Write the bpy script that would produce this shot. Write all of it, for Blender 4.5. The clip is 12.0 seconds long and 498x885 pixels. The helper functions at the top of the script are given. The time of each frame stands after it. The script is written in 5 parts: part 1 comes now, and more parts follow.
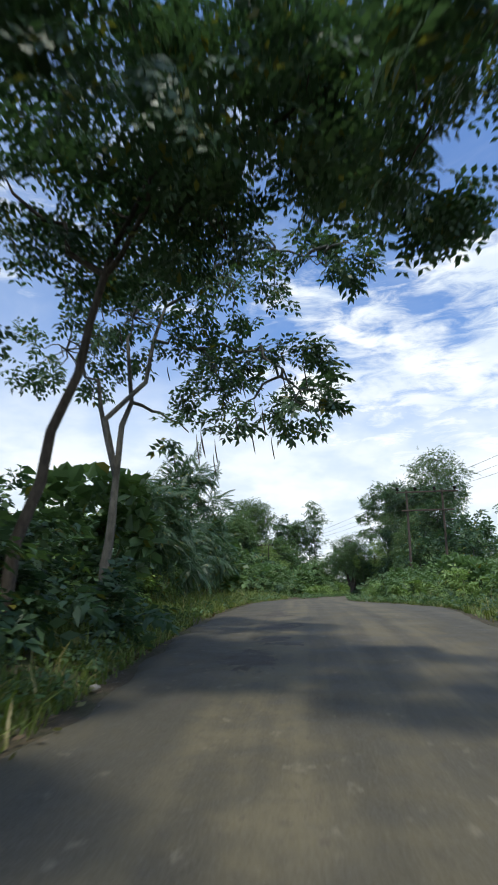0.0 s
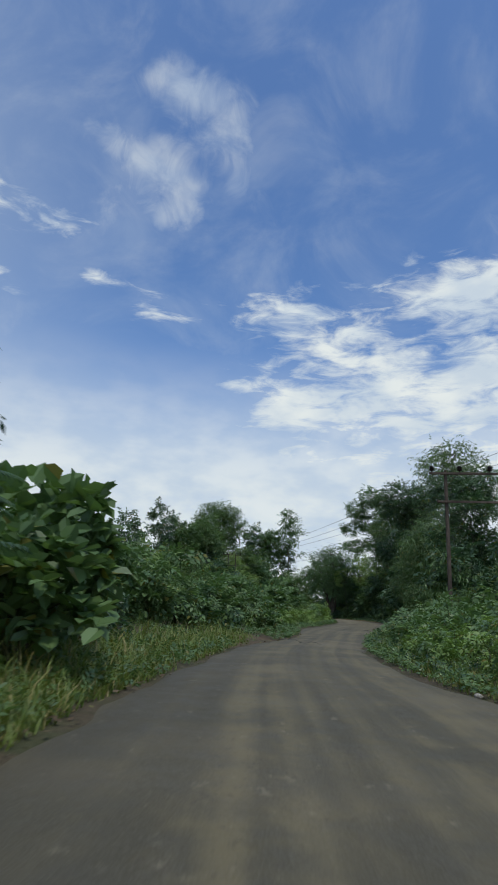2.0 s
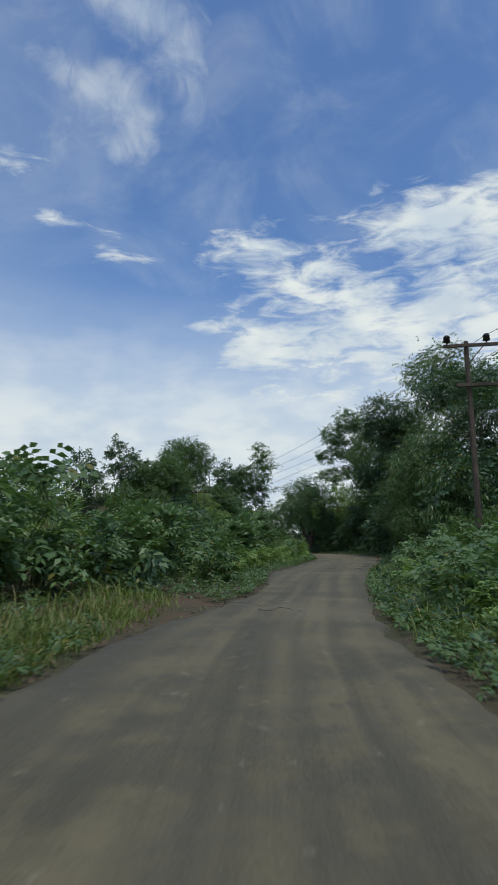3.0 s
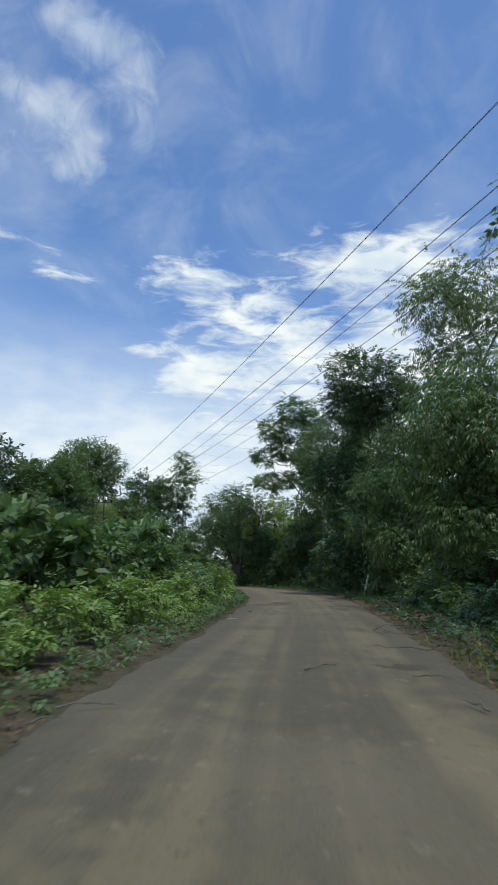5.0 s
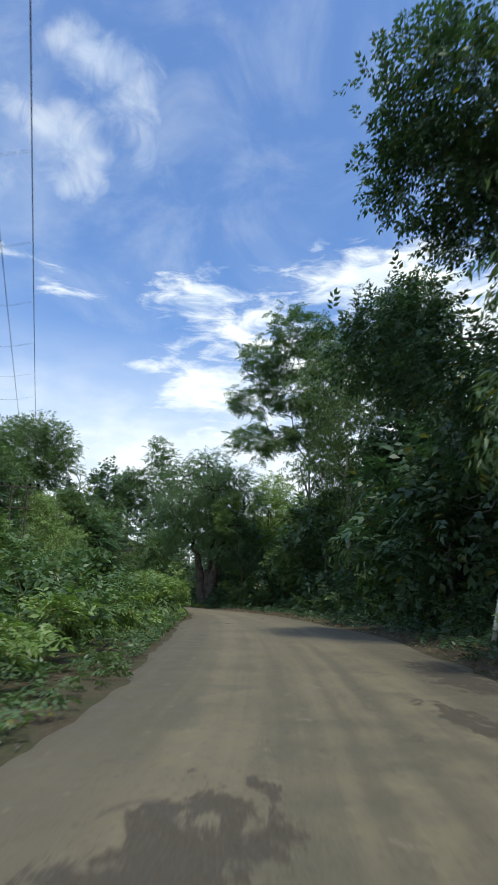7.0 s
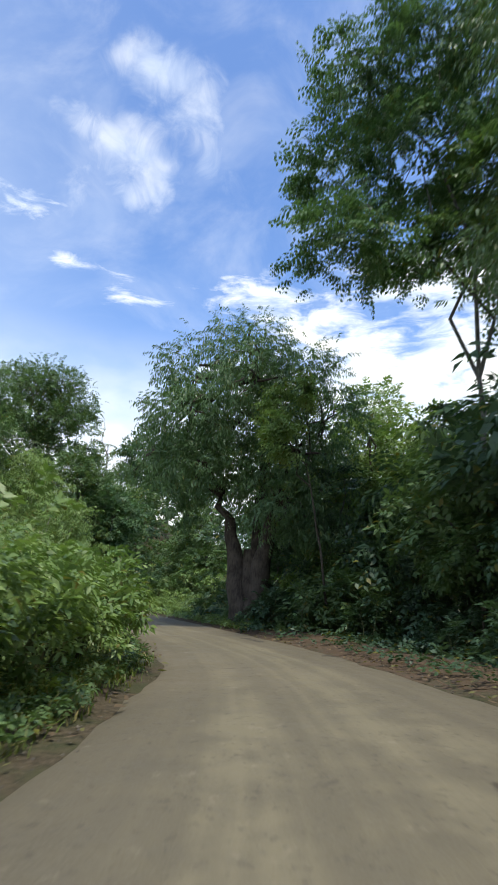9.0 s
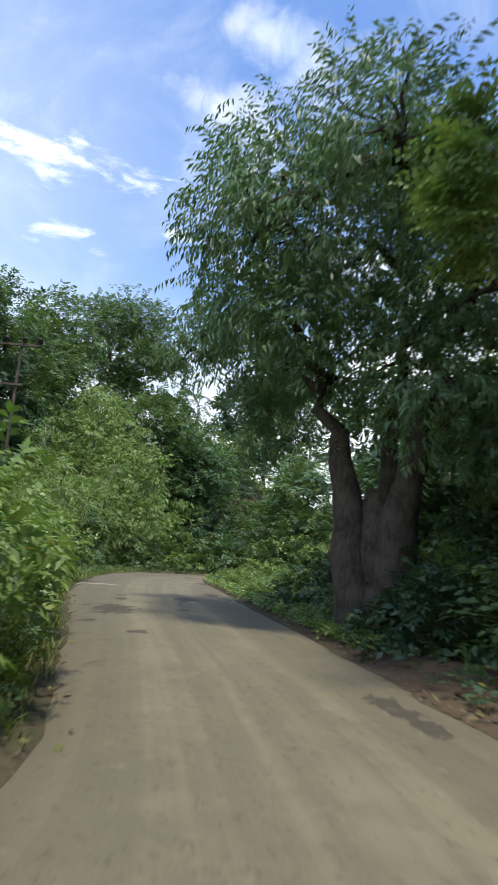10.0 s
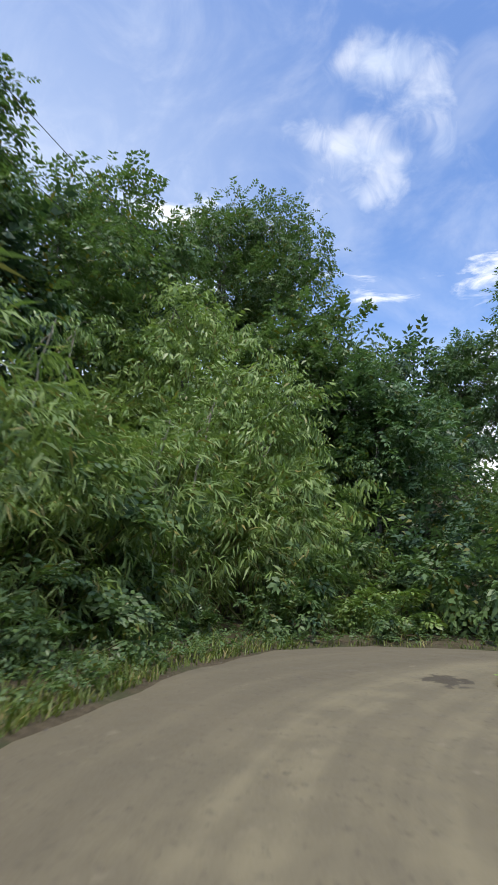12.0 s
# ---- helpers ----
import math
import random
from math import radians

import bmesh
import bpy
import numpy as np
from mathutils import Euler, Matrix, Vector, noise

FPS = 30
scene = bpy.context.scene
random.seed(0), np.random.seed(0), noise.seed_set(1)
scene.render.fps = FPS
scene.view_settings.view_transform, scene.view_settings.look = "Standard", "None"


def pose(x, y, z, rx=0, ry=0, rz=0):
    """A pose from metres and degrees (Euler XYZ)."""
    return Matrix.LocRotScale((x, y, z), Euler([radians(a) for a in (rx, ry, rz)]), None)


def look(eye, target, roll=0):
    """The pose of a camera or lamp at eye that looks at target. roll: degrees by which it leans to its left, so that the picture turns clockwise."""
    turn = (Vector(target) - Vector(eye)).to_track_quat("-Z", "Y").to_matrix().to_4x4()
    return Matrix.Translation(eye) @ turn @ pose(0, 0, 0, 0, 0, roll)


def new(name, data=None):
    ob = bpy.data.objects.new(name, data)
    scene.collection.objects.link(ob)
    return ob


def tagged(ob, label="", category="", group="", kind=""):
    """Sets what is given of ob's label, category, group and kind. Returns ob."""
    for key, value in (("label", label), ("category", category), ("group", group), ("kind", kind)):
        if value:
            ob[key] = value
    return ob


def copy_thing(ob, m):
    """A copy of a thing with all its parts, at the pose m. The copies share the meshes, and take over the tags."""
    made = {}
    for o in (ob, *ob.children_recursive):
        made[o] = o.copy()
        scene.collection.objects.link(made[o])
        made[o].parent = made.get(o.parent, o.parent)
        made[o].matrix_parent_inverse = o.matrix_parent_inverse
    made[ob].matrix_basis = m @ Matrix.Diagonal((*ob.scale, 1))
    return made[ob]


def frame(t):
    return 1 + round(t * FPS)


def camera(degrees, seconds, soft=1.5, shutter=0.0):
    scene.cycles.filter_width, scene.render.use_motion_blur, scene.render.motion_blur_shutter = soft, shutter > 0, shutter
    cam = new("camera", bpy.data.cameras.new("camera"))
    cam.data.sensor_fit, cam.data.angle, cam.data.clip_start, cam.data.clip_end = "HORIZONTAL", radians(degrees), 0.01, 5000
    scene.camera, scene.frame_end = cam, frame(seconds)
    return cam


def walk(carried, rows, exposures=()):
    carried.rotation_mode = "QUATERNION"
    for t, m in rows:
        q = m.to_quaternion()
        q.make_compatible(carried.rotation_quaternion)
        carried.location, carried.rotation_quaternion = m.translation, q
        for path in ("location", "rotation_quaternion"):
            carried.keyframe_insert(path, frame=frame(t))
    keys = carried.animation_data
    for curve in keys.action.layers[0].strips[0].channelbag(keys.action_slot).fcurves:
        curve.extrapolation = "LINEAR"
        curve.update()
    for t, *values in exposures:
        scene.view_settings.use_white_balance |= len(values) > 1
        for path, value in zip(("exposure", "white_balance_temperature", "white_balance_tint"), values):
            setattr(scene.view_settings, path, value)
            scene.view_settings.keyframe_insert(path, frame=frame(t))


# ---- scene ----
cam = camera(45.04, 12.0, soft=1.5, shutter=0.2)
walk(cam, [
    (0.0, pose(0.00, 0.00, 0.41, 104.08, 0.09, 13.02)),
    (0.5, pose(-0.80, 4.85, 0.66, 104.98, -2.26, 12.15)),
    (1.0, pose(-1.55, 9.62, 0.88, 106.58, -1.62, 11.49)),
    (1.5, pose(-2.33, 14.45, 1.06, 105.14, -2.99, 11.15)),
    (2.0, pose(-3.04, 19.51, 1.19, 105.33, -2.76, 10.09)),
    (2.5, pose(-3.38, 24.83, 1.26, 101.75, -0.51, 9.12)),
    (3.0, pose(-3.64, 30.29, 1.28, 99.76, 0.53, 8.12)),
    (5.0, pose(-4.73, 54.08, 1.30, 102.46, -1.04, 1.22)),
    (5.5, pose(-4.36, 60.42, 1.30, 102.04, -0.77, -0.00)),
    (6.0, pose(-3.78, 67.14, 1.30, 102.22, -0.87, -0.31)),
    (6.5, pose(-3.39, 73.95, 1.30, 103.00, -1.20, 0.28)),
    (8.5, pose(-4.16, 99.55, 1.30, 105.21, 0.64, 5.92)),
    (9.0, pose(-4.71, 105.50, 1.30, 103.87, -1.36, 8.02)),
    (9.5, pose(-5.55, 111.06, 1.30, 99.31, -2.21, 11.98)),
    (10.0, pose(-6.65, 116.34, 1.30, 100.85, -4.50, 17.66)),
    (10.5, pose(-8.36, 121.13, 1.30, 102.50, -6.02, 25.22)),
    (11.0, pose(-10.78, 126.09, 1.30, 104.68, -5.03, 30.68)),
    (11.5, pose(-13.47, 131.18, 1.30, 104.11, -3.22, 33.39)),
    (12.0, pose(-16.63, 136.33, 1.30, 103.15, -2.15, 32.63)),
], exposures=[(0.0, 0.08, 6500, 3), (0.5, 0.04, 6500, 3), (1.0, -0.12, 6450, 3), (1.5, -0.4, 6400, 2), (3.0, -0.42, 6450, 0), (5.0, -0.12, 6500, 0), (6.5, 0.08, 6500, 0), (8.5, 0.42, 6800, 4), (9.5, 0.56, 6750, 4), (10.0, 0.66, 6750, 4), (10.5, 0.62, 6750, 5), (11.0, 0.46, 6850, 6), (11.5, 0.42, 6850, 6), (12.0, 0.44, 6850, 6)])


# ---- world and sun ----
SUN_DIR = Vector((0.16, -0.34, 1.0)).normalized()

world = bpy.data.worlds.new("sky")
scene.world = world
world.use_nodes = True


class Nodes:
    """Short hand for building a node tree."""

    def __init__(self, tree):
        self.tree = tree
        tree.nodes.clear()

    def add(self, kind):
        return self.tree.nodes.new(kind)

    def put(self, socket, value):
        if isinstance(value, bpy.types.NodeSocket):
            self.tree.links.new(value, socket)
        elif value is not None:
            socket.default_value = value

    def math(self, op, a, b=None, c=None, clamp=False):
        node = self.add("ShaderNodeMath")
        node.operation, node.use_clamp = op, clamp
        for i, value in enumerate((a, b, c)):
            self.put(node.inputs[i], value)
        return node.outputs[0]

    def ramp(self, value, a, b, low=0.0, high=1.0):
        node = self.add("ShaderNodeMapRange")
        node.interpolation_type = "SMOOTHSTEP"
        for i, v in enumerate((value, a, b, low, high)):
            self.put(node.inputs[i], v)
        return node.outputs[0]

    def noise(self, vector, scale, detail=4.0, rough=0.55, distortion=0.0):
        node = self.add("ShaderNodeTexNoise")
        self.put(node.inputs["Vector"], vector)
        node.inputs["Scale"].default_value = scale
        node.inputs["Detail"].default_value = detail
        node.inputs["Roughness"].default_value = rough
        node.inputs["Distortion"].default_value = distortion
        return node.outputs["Fac"]

    def mix(self, fac, a, b, blend="MIX"):
        node = self.add("ShaderNodeMix")
        node.data_type, node.blend_type = "RGBA", blend
        self.put(node.inputs[0], fac)
        self.put(node.inputs[6], a)
        self.put(node.inputs[7], b)
        return node.outputs[2]

    def scaled(self, vector, s):
        node = self.add("ShaderNodeMapping")
        self.put(node.inputs["Vector"], vector)
        node.inputs["Scale"].default_value = s
        return node.outputs[0]


def build_sky():
    n = Nodes(world.node_tree)
    sky = n.add("ShaderNodeTexSky")
    sky.sky_type, sky.sun_disc = "NISHITA", False
    sky.sun_elevation = math.asin(SUN_DIR.z)
    sky.sun_rotation = math.atan2(SUN_DIR.x, SUN_DIR.y)
    sky.air_density, sky.dust_density, sky.ozone_density = 1.0, 1.2, 2.0
    way = n.add("ShaderNodeTexCoord").outputs["Generated"]
    sep = n.add("ShaderNodeSeparateXYZ")
    n.put(sep.inputs[0], way)
    az = n.math("MULTIPLY", n.math("ARCTAN2", sep.outputs[0], sep.outputs[1]), 57.2958)
    el = n.math("MULTIPLY", n.math("ARCSINE", sep.outputs[2]), 57.2958)
    flat = n.add("ShaderNodeCombineXYZ")
    n.put(flat.inputs[0], az)
    n.put(flat.inputs[1], el)
    warp = n.add("ShaderNodeTexNoise")
    n.put(warp.inputs["Vector"], flat.outputs[0])
    warp.inputs["Scale"].default_value, warp.inputs["Detail"].default_value = 0.16, 3.0
    ws = n.add("ShaderNodeSeparateColor")
    n.put(ws.inputs[0], warp.outputs["Color"])
    azw = n.math("MULTIPLY_ADD", n.math("SUBTRACT", ws.outputs[0], 0.5), 5.0, az)
    elw = n.math("MULTIPLY_ADD", n.math("SUBTRACT", ws.outputs[1], 0.5), 4.0, el)

    def bank(blobs):
        total = None
        for a, e, sa, se, strength in blobs:
            u = n.math("POWER", n.math("ABSOLUTE", n.math("DIVIDE", n.math("SUBTRACT", azw, a), sa)), 2.0)
            v = n.math("POWER", n.math("ABSOLUTE", n.math("DIVIDE", n.math("SUBTRACT", elw, e), se)), 2.0)
            g = n.math("MULTIPLY", n.math("EXPONENT", n.math("MULTIPLY", n.math("ADD", u, v), -1.0)), strength)
            total = g if total is None else n.math("ADD", total, g)
        return total

    # broken white cloud: fleecy banks low ahead, a hook of thin cloud higher up
    heavy = bank([(-9, 28, 5.0, 2.0, 0.9), (-3, 25, 5.0, 2.0, 0.8), (11, 29, 9.0, 2.4, 1.25), (-21, 27.2, 4.2, 1.4, 0.62), (-12, 21.5, 3.5, 1.0, 0.7),
                  (4, 20, 13.0, 4.5, 1.05), (24, 22, 14.0, 7.0, 1.1), (-7, 18.5, 5.0, 2.2, 0.8), (6, 13, 22.0, 3.5, 0.9), (-31.4, 33, 3.4, 1.5, 0.75), (-27, 29, 3.0, 1.0, 0.55), (-42, 32.6, 6.5, 2.0, 0.75), (-38, 27, 3.5, 1.0, 0.7),
                  (60, 24, 25.0, 9.0, 0.8), (-75, 30, 25.0, 8.0, 0.6), (150, 35, 60.0, 12.0, 0.7)])
    thin = bank([(-23.6, 45.8, 3.6, 1.8, 0.8), (-18.4, 44.9, 3.6, 2.1, 1.15), (-14.6, 42.8, 2.8, 2.2, 0.9), (-13.6, 39.2, 2.2, 2.6, 0.8), (-19.0, 41.5, 6.5, 4.0, 0.3), (-27.6, 40.6, 3.2, 1.6, 0.8), (-22.8, 39.1, 3.0, 1.7, 1.1),
                 (-18.6, 37.2, 2.4, 1.6, 1.0), (-20.6, 35.0, 2.8, 1.6, 0.9), (-27.8, 33.4, 2.2, 2.4, 0.5), (-25.0, 36.6, 4.5, 2.2, 0.45), (-8.0, 36.0, 5.0, 4.0, 0.3), (-52, 36, 20.0, 8.0, 0.5), (16, 34, 8.0, 5.0, 0.45), (18, 52, 14.0, 6.0, 0.25), (40, 60, 40.0, 9.0, 0.3)])
    puff = n.noise(n.scaled(flat.outputs[0], (0.5, 1.6, 1.0)), 0.42, 8.0, 0.62, 0.5)
    wisp = n.noise(n.scaled(flat.outputs[0], (0.8, 0.9, 1.0)), 0.36, 8.0, 0.62, 0.8)
    d1 = n.ramp(n.math("ADD", n.math("MULTIPLY", heavy, 0.62), n.math("MULTIPLY", n.math("SUBTRACT", puff, 0.5), 1.7)), 0.16, 0.85)
    d2 = n.ramp(n.math("ADD", n.math("MULTIPLY", thin, 0.6), n.math("MULTIPLY", n.math("SUBTRACT", wisp, 0.5), 1.2)), 0.05, 1.2)
    d2 = n.math("MULTIPLY", n.math("MULTIPLY", d2, 0.60), n.ramp(thin, 0.08, 0.6))
    d1 = n.math("MULTIPLY", d1, n.ramp(heavy, 0.08, 0.3))
    haze = n.ramp(el, 26.0, 9.5, 0.0, 0.9)
    film = n.math("MULTIPLY", n.ramp(n.noise(n.scaled(flat.outputs[0], (1.0, 1.4, 1.0)), 0.07, 6.0, 0.6, 0.6), 0.40, 0.75, 0.0, 0.20), n.ramp(az, 60.0, -10.0))
    density = n.math("MAXIMUM", n.math("MAXIMUM", d1, d2), n.math("MAXIMUM", haze, film), clamp=True)
    shade = n.noise(n.scaled(flat.outputs[0], (0.5, 1.0, 1.0)), 0.28, 4.0, 0.5)
    white = n.mix(n.ramp(shade, 0.35, 0.65), (5.6, 6.1, 7.2, 1), (7.7, 7.7, 7.9, 1))
    blue = n.mix(1.0, sky.outputs[0], (0.95, 1.12, 1.46, 1), "MULTIPLY")
    veil = n.math("MULTIPLY", n.ramp(az, -16.0, -54.0, 0.0, 0.46), n.ramp(el, 62.0, 30.0))
    blue = n.mix(veil, blue, (4.6, 5.2, 6.6, 1))
    colour = n.mix(density, blue, white)
    bg = n.add("ShaderNodeBackground")
    n.put(bg.inputs["Color"], colour)
    bg.inputs["Strength"].default_value = 0.14
    out = n.add("ShaderNodeOutputWorld")
    n.put(out.inputs[0], bg.outputs[0])


build_sky()
sun_data = bpy.data.lights.new("sun", "SUN")
sun_data.energy, sun_data.angle, sun_data.color = 2.3, radians(4.0), (1.0, 0.95, 0.86)
sun = new("sun", sun_data)
sun.matrix_world = look(SUN_DIR * 60, (0, 0, 0))


# ---- materials ----
def material(name):
    m = bpy.data.materials.new(name)
    m.use_nodes = True
    return m, Nodes(m.node_tree)


def finish(n, colour, rough, bump=None, strength=0.3, distance=0.02, specular=0.5, metal=0.0):
    b = n.add("ShaderNodeBsdfPrincipled")
    n.put(b.inputs["Base Color"], colour)
    n.put(b.inputs["Roughness"], rough)
    n.put(b.inputs["Metallic"], metal)
    b.inputs["Specular IOR Level"].default_value = specular
    if bump is not None:
        k = n.add("ShaderNodeBump")
        k.inputs["Strength"].default_value, k.inputs["Distance"].default_value = strength, distance
        n.put(k.inputs["Height"], bump)
        n.put(b.inputs["Normal"], k.outputs[0])
    out = n.add("ShaderNodeOutputMaterial")
    n.put(out.inputs[0], b.outputs[0])
    return b


def leaf_material(name, dark, light, tip=(0.16, 0.15, 0.03), gloss=0.42, tips=0.04):
    """Leaves: each leaf its own shade between dark and light, some yellowed, light shining through."""
    m, n = material(name)
    geo = n.add("ShaderNodeNewGeometry")
    info = n.add("ShaderNodeObjectInfo")
    r = geo.outputs["Random Per Island"]
    pos = n.add("ShaderNodeTexCoord").outputs["Object"]
    patch = n.noise(pos, 0.7, 3.0, 0.6)
    f = n.math("ADD", n.math("MULTIPLY", r, 0.55), n.math("MULTIPLY", n.ramp(patch, 0.35, 0.65), 0.35))
    f = n.math("ADD", f, n.math("MULTIPLY", info.outputs["Random"], 0.2), clamp=True)
    c = n.mix(f, (*dark, 1), (*light, 1))
    old = n.math("GREATER_THAN", n.math("FRACT", n.math("MULTIPLY", r, 37.3)), 1.0 - tips)
    c = n.mix(old, c, (*tip, 1))
    b = n.add("ShaderNodeBsdfPrincipled")
    n.put(b.inputs["Base Color"], c)
    b.inputs["Roughness"].default_value = gloss
    b.inputs["Specular IOR Level"].default_value = 0.36
    t = n.add("ShaderNodeBsdfTranslucent")
    n.put(t.inputs["Color"], n.mix(1.0, c, (1.35, 1.55, 0.8, 1), "MULTIPLY"))
    s = n.add("ShaderNodeMixShader")
    s.inputs[0].default_value = 0.25
    n.put(s.inputs[1], b.outputs[0])
    n.put(s.inputs[2], t.outputs[0])
    out = n.add("ShaderNodeOutputMaterial")
    n.put(out.inputs[0], s.outputs[0])
    return m


def bark_material(name, dark, light, scale=6.0):
    m, n = material(name)
    pos = n.add("ShaderNodeTexCoord").outputs["Object"]
    grain = n.noise(n.scaled(pos, (1, 1, 0.25)), scale * 3, 6.0, 0.65)
    blot = n.noise(pos, scale * 0.4, 3.0)
    c = n.mix(n.ramp(n.math("MULTIPLY_ADD", blot, 0.5, n.math("MULTIPLY", grain, 0.5)), 0.35, 0.65), (*dark, 1), (*light, 1))
    finish(n, c, 0.9, grain, 0.6, 0.02, 0.2)
    return m


def plain_material(name, dark, light, rough, scale=8.0, bump=0.25, metal=0.0, specular=0.4):
    m, n = material(name)
    pos = n.add("ShaderNodeTexCoord").outputs["Object"]
    fine = n.noise(pos, scale * 6, 5.0, 0.6)
    wide = n.noise(pos, scale, 3.0)
    c = n.mix(n.ramp(n.math("MULTIPLY_ADD", wide, 0.6, n.math("MULTIPLY", fine, 0.4)), 0.35, 0.65), (*dark, 1), (*light, 1))
    finish(n, c, rough, fine, bump, 0.01, specular, metal)
    return m


def stained(n, pos, c, colour, spots_at):
    """Colour laid over c in ragged patches."""
    ragged = n.noise(n.scaled(pos, (1.0, 0.55, 1.0)), 3.4, 7.0, 0.68, 0.5)
    total = None
    for x, y, rx, ry, turn in spots_at:
        at = n.add("ShaderNodeMapping")
        at.vector_type = "TEXTURE"
        n.put(at.inputs["Vector"], pos)
        at.inputs["Location"].default_value = (x, y, 0)
        at.inputs["Rotation"].default_value = (0, 0, radians(turn))
        at.inputs["Scale"].default_value = (rx * 1.35, ry * 1.35, 9)
        far = n.add("ShaderNodeVectorMath")
        far.operation = "LENGTH"
        n.put(far.inputs[0], at.outputs[0])
        one = n.math("SUBTRACT", 1.0, far.outputs["Value"])
        total = one if total is None else n.math("MAXIMUM", total, one)
    f = n.ramp(n.math("ADD", total, n.math("MULTIPLY", n.math("SUBTRACT", ragged, 0.5), 3.6)), 0.02, 0.26, 0.0, 0.85)
    return n.mix(f, c, colour)


# stains, and a painted tree shadow at (-13.4, 132.1): place, half widths and turn
MUD_AND_SHADE_SPOTS = ((-4.6, 81.8, 0.6, 0.5, 5), (-3.85, 83.8, 0.42, 0.9, -8), (-0.55, 81.7, 0.5, 1.1, 8), (-1.2, 83.3, 0.3, 0.35, 20), (-1.55, 79.5, 0.25, 0.4, 0), (-1.65, 81.4, 0.18, 0.22, 0), (-1.25, 87.3, 0.2, 0.9, 12),
             (-13.3, 128.0, 0.45, 0.75, 35), (-11.2, 125.2, 0.13, 0.17, 20), (-12.6, 125.9, 0.1, 0.14, 0), (-12.2, 129.3, 0.12, 0.25, 20), (-13.4, 132.1, 0.3, 0.6, 25), (-14.5, 130.5, 0.14, 0.35, 25), (-15.0, 131.4, 0.12, 0.2, 0), (-16.4, 141.6, 0.5, 0.9, 25), (-13.8, 135.1, 0.25, 0.5, 20),
             (-19.2, 145.7, 0.25, 0.5, 15), (-7.0, 122.4, 0.14, 0.5, 28), (-4.8, 119.0, 0.25, 0.25, 0), (-3.0, 16.2, 0.4, 0.5, 15), (-2.3, 13.0, 0.32, 0.5, 0), (-2.05, 10.6, 0.24, 0.3, 0), (-1.75, 10.0, 0.25, 0.2, 0), (-3.2, 17.6, 0.2, 0.8, 10), (-1.9, 8.3, 0.3, 0.7, 12), (-0.4, 91, 0.4, 1.6, 0), (-5.4, 105.5, 0.15, 0.17, 0), (-4.9, 105.3, 0.14, 0.12, 0), (-3.55, 109.8, 0.1, 0.4, 0), (-3.4, 106.0, 0.12, 0.12, 0),
             (-2.6, 63.4, 0.35, 0.25, 10), (-3.7, 82.4, 0.3, 0.3, 0))
SOIL_SPOTS = ((-7.7, 41.0, 0.9, 1.7, 0), (-7.2, 44.2, 0.7, 1.0, 0), (0.9, 78, 1.4, 5.0, 0), (1.6, 86, 1.4, 6.0, 0), (-3.4, 118.9, 1.2, 4.0, 25), (-6.7, 125.2, 1.2, 4.0, 28), (-9.8, 130.8, 1.0, 4.0, 28), (-17.0, 146.5, 1.2, 2.0, 0))
PALE_SPOTS = ((-17.95, 134.9, 0.62, 0.22, 25), (-5.7, 73.2, 0.2, 0.14, 0),)


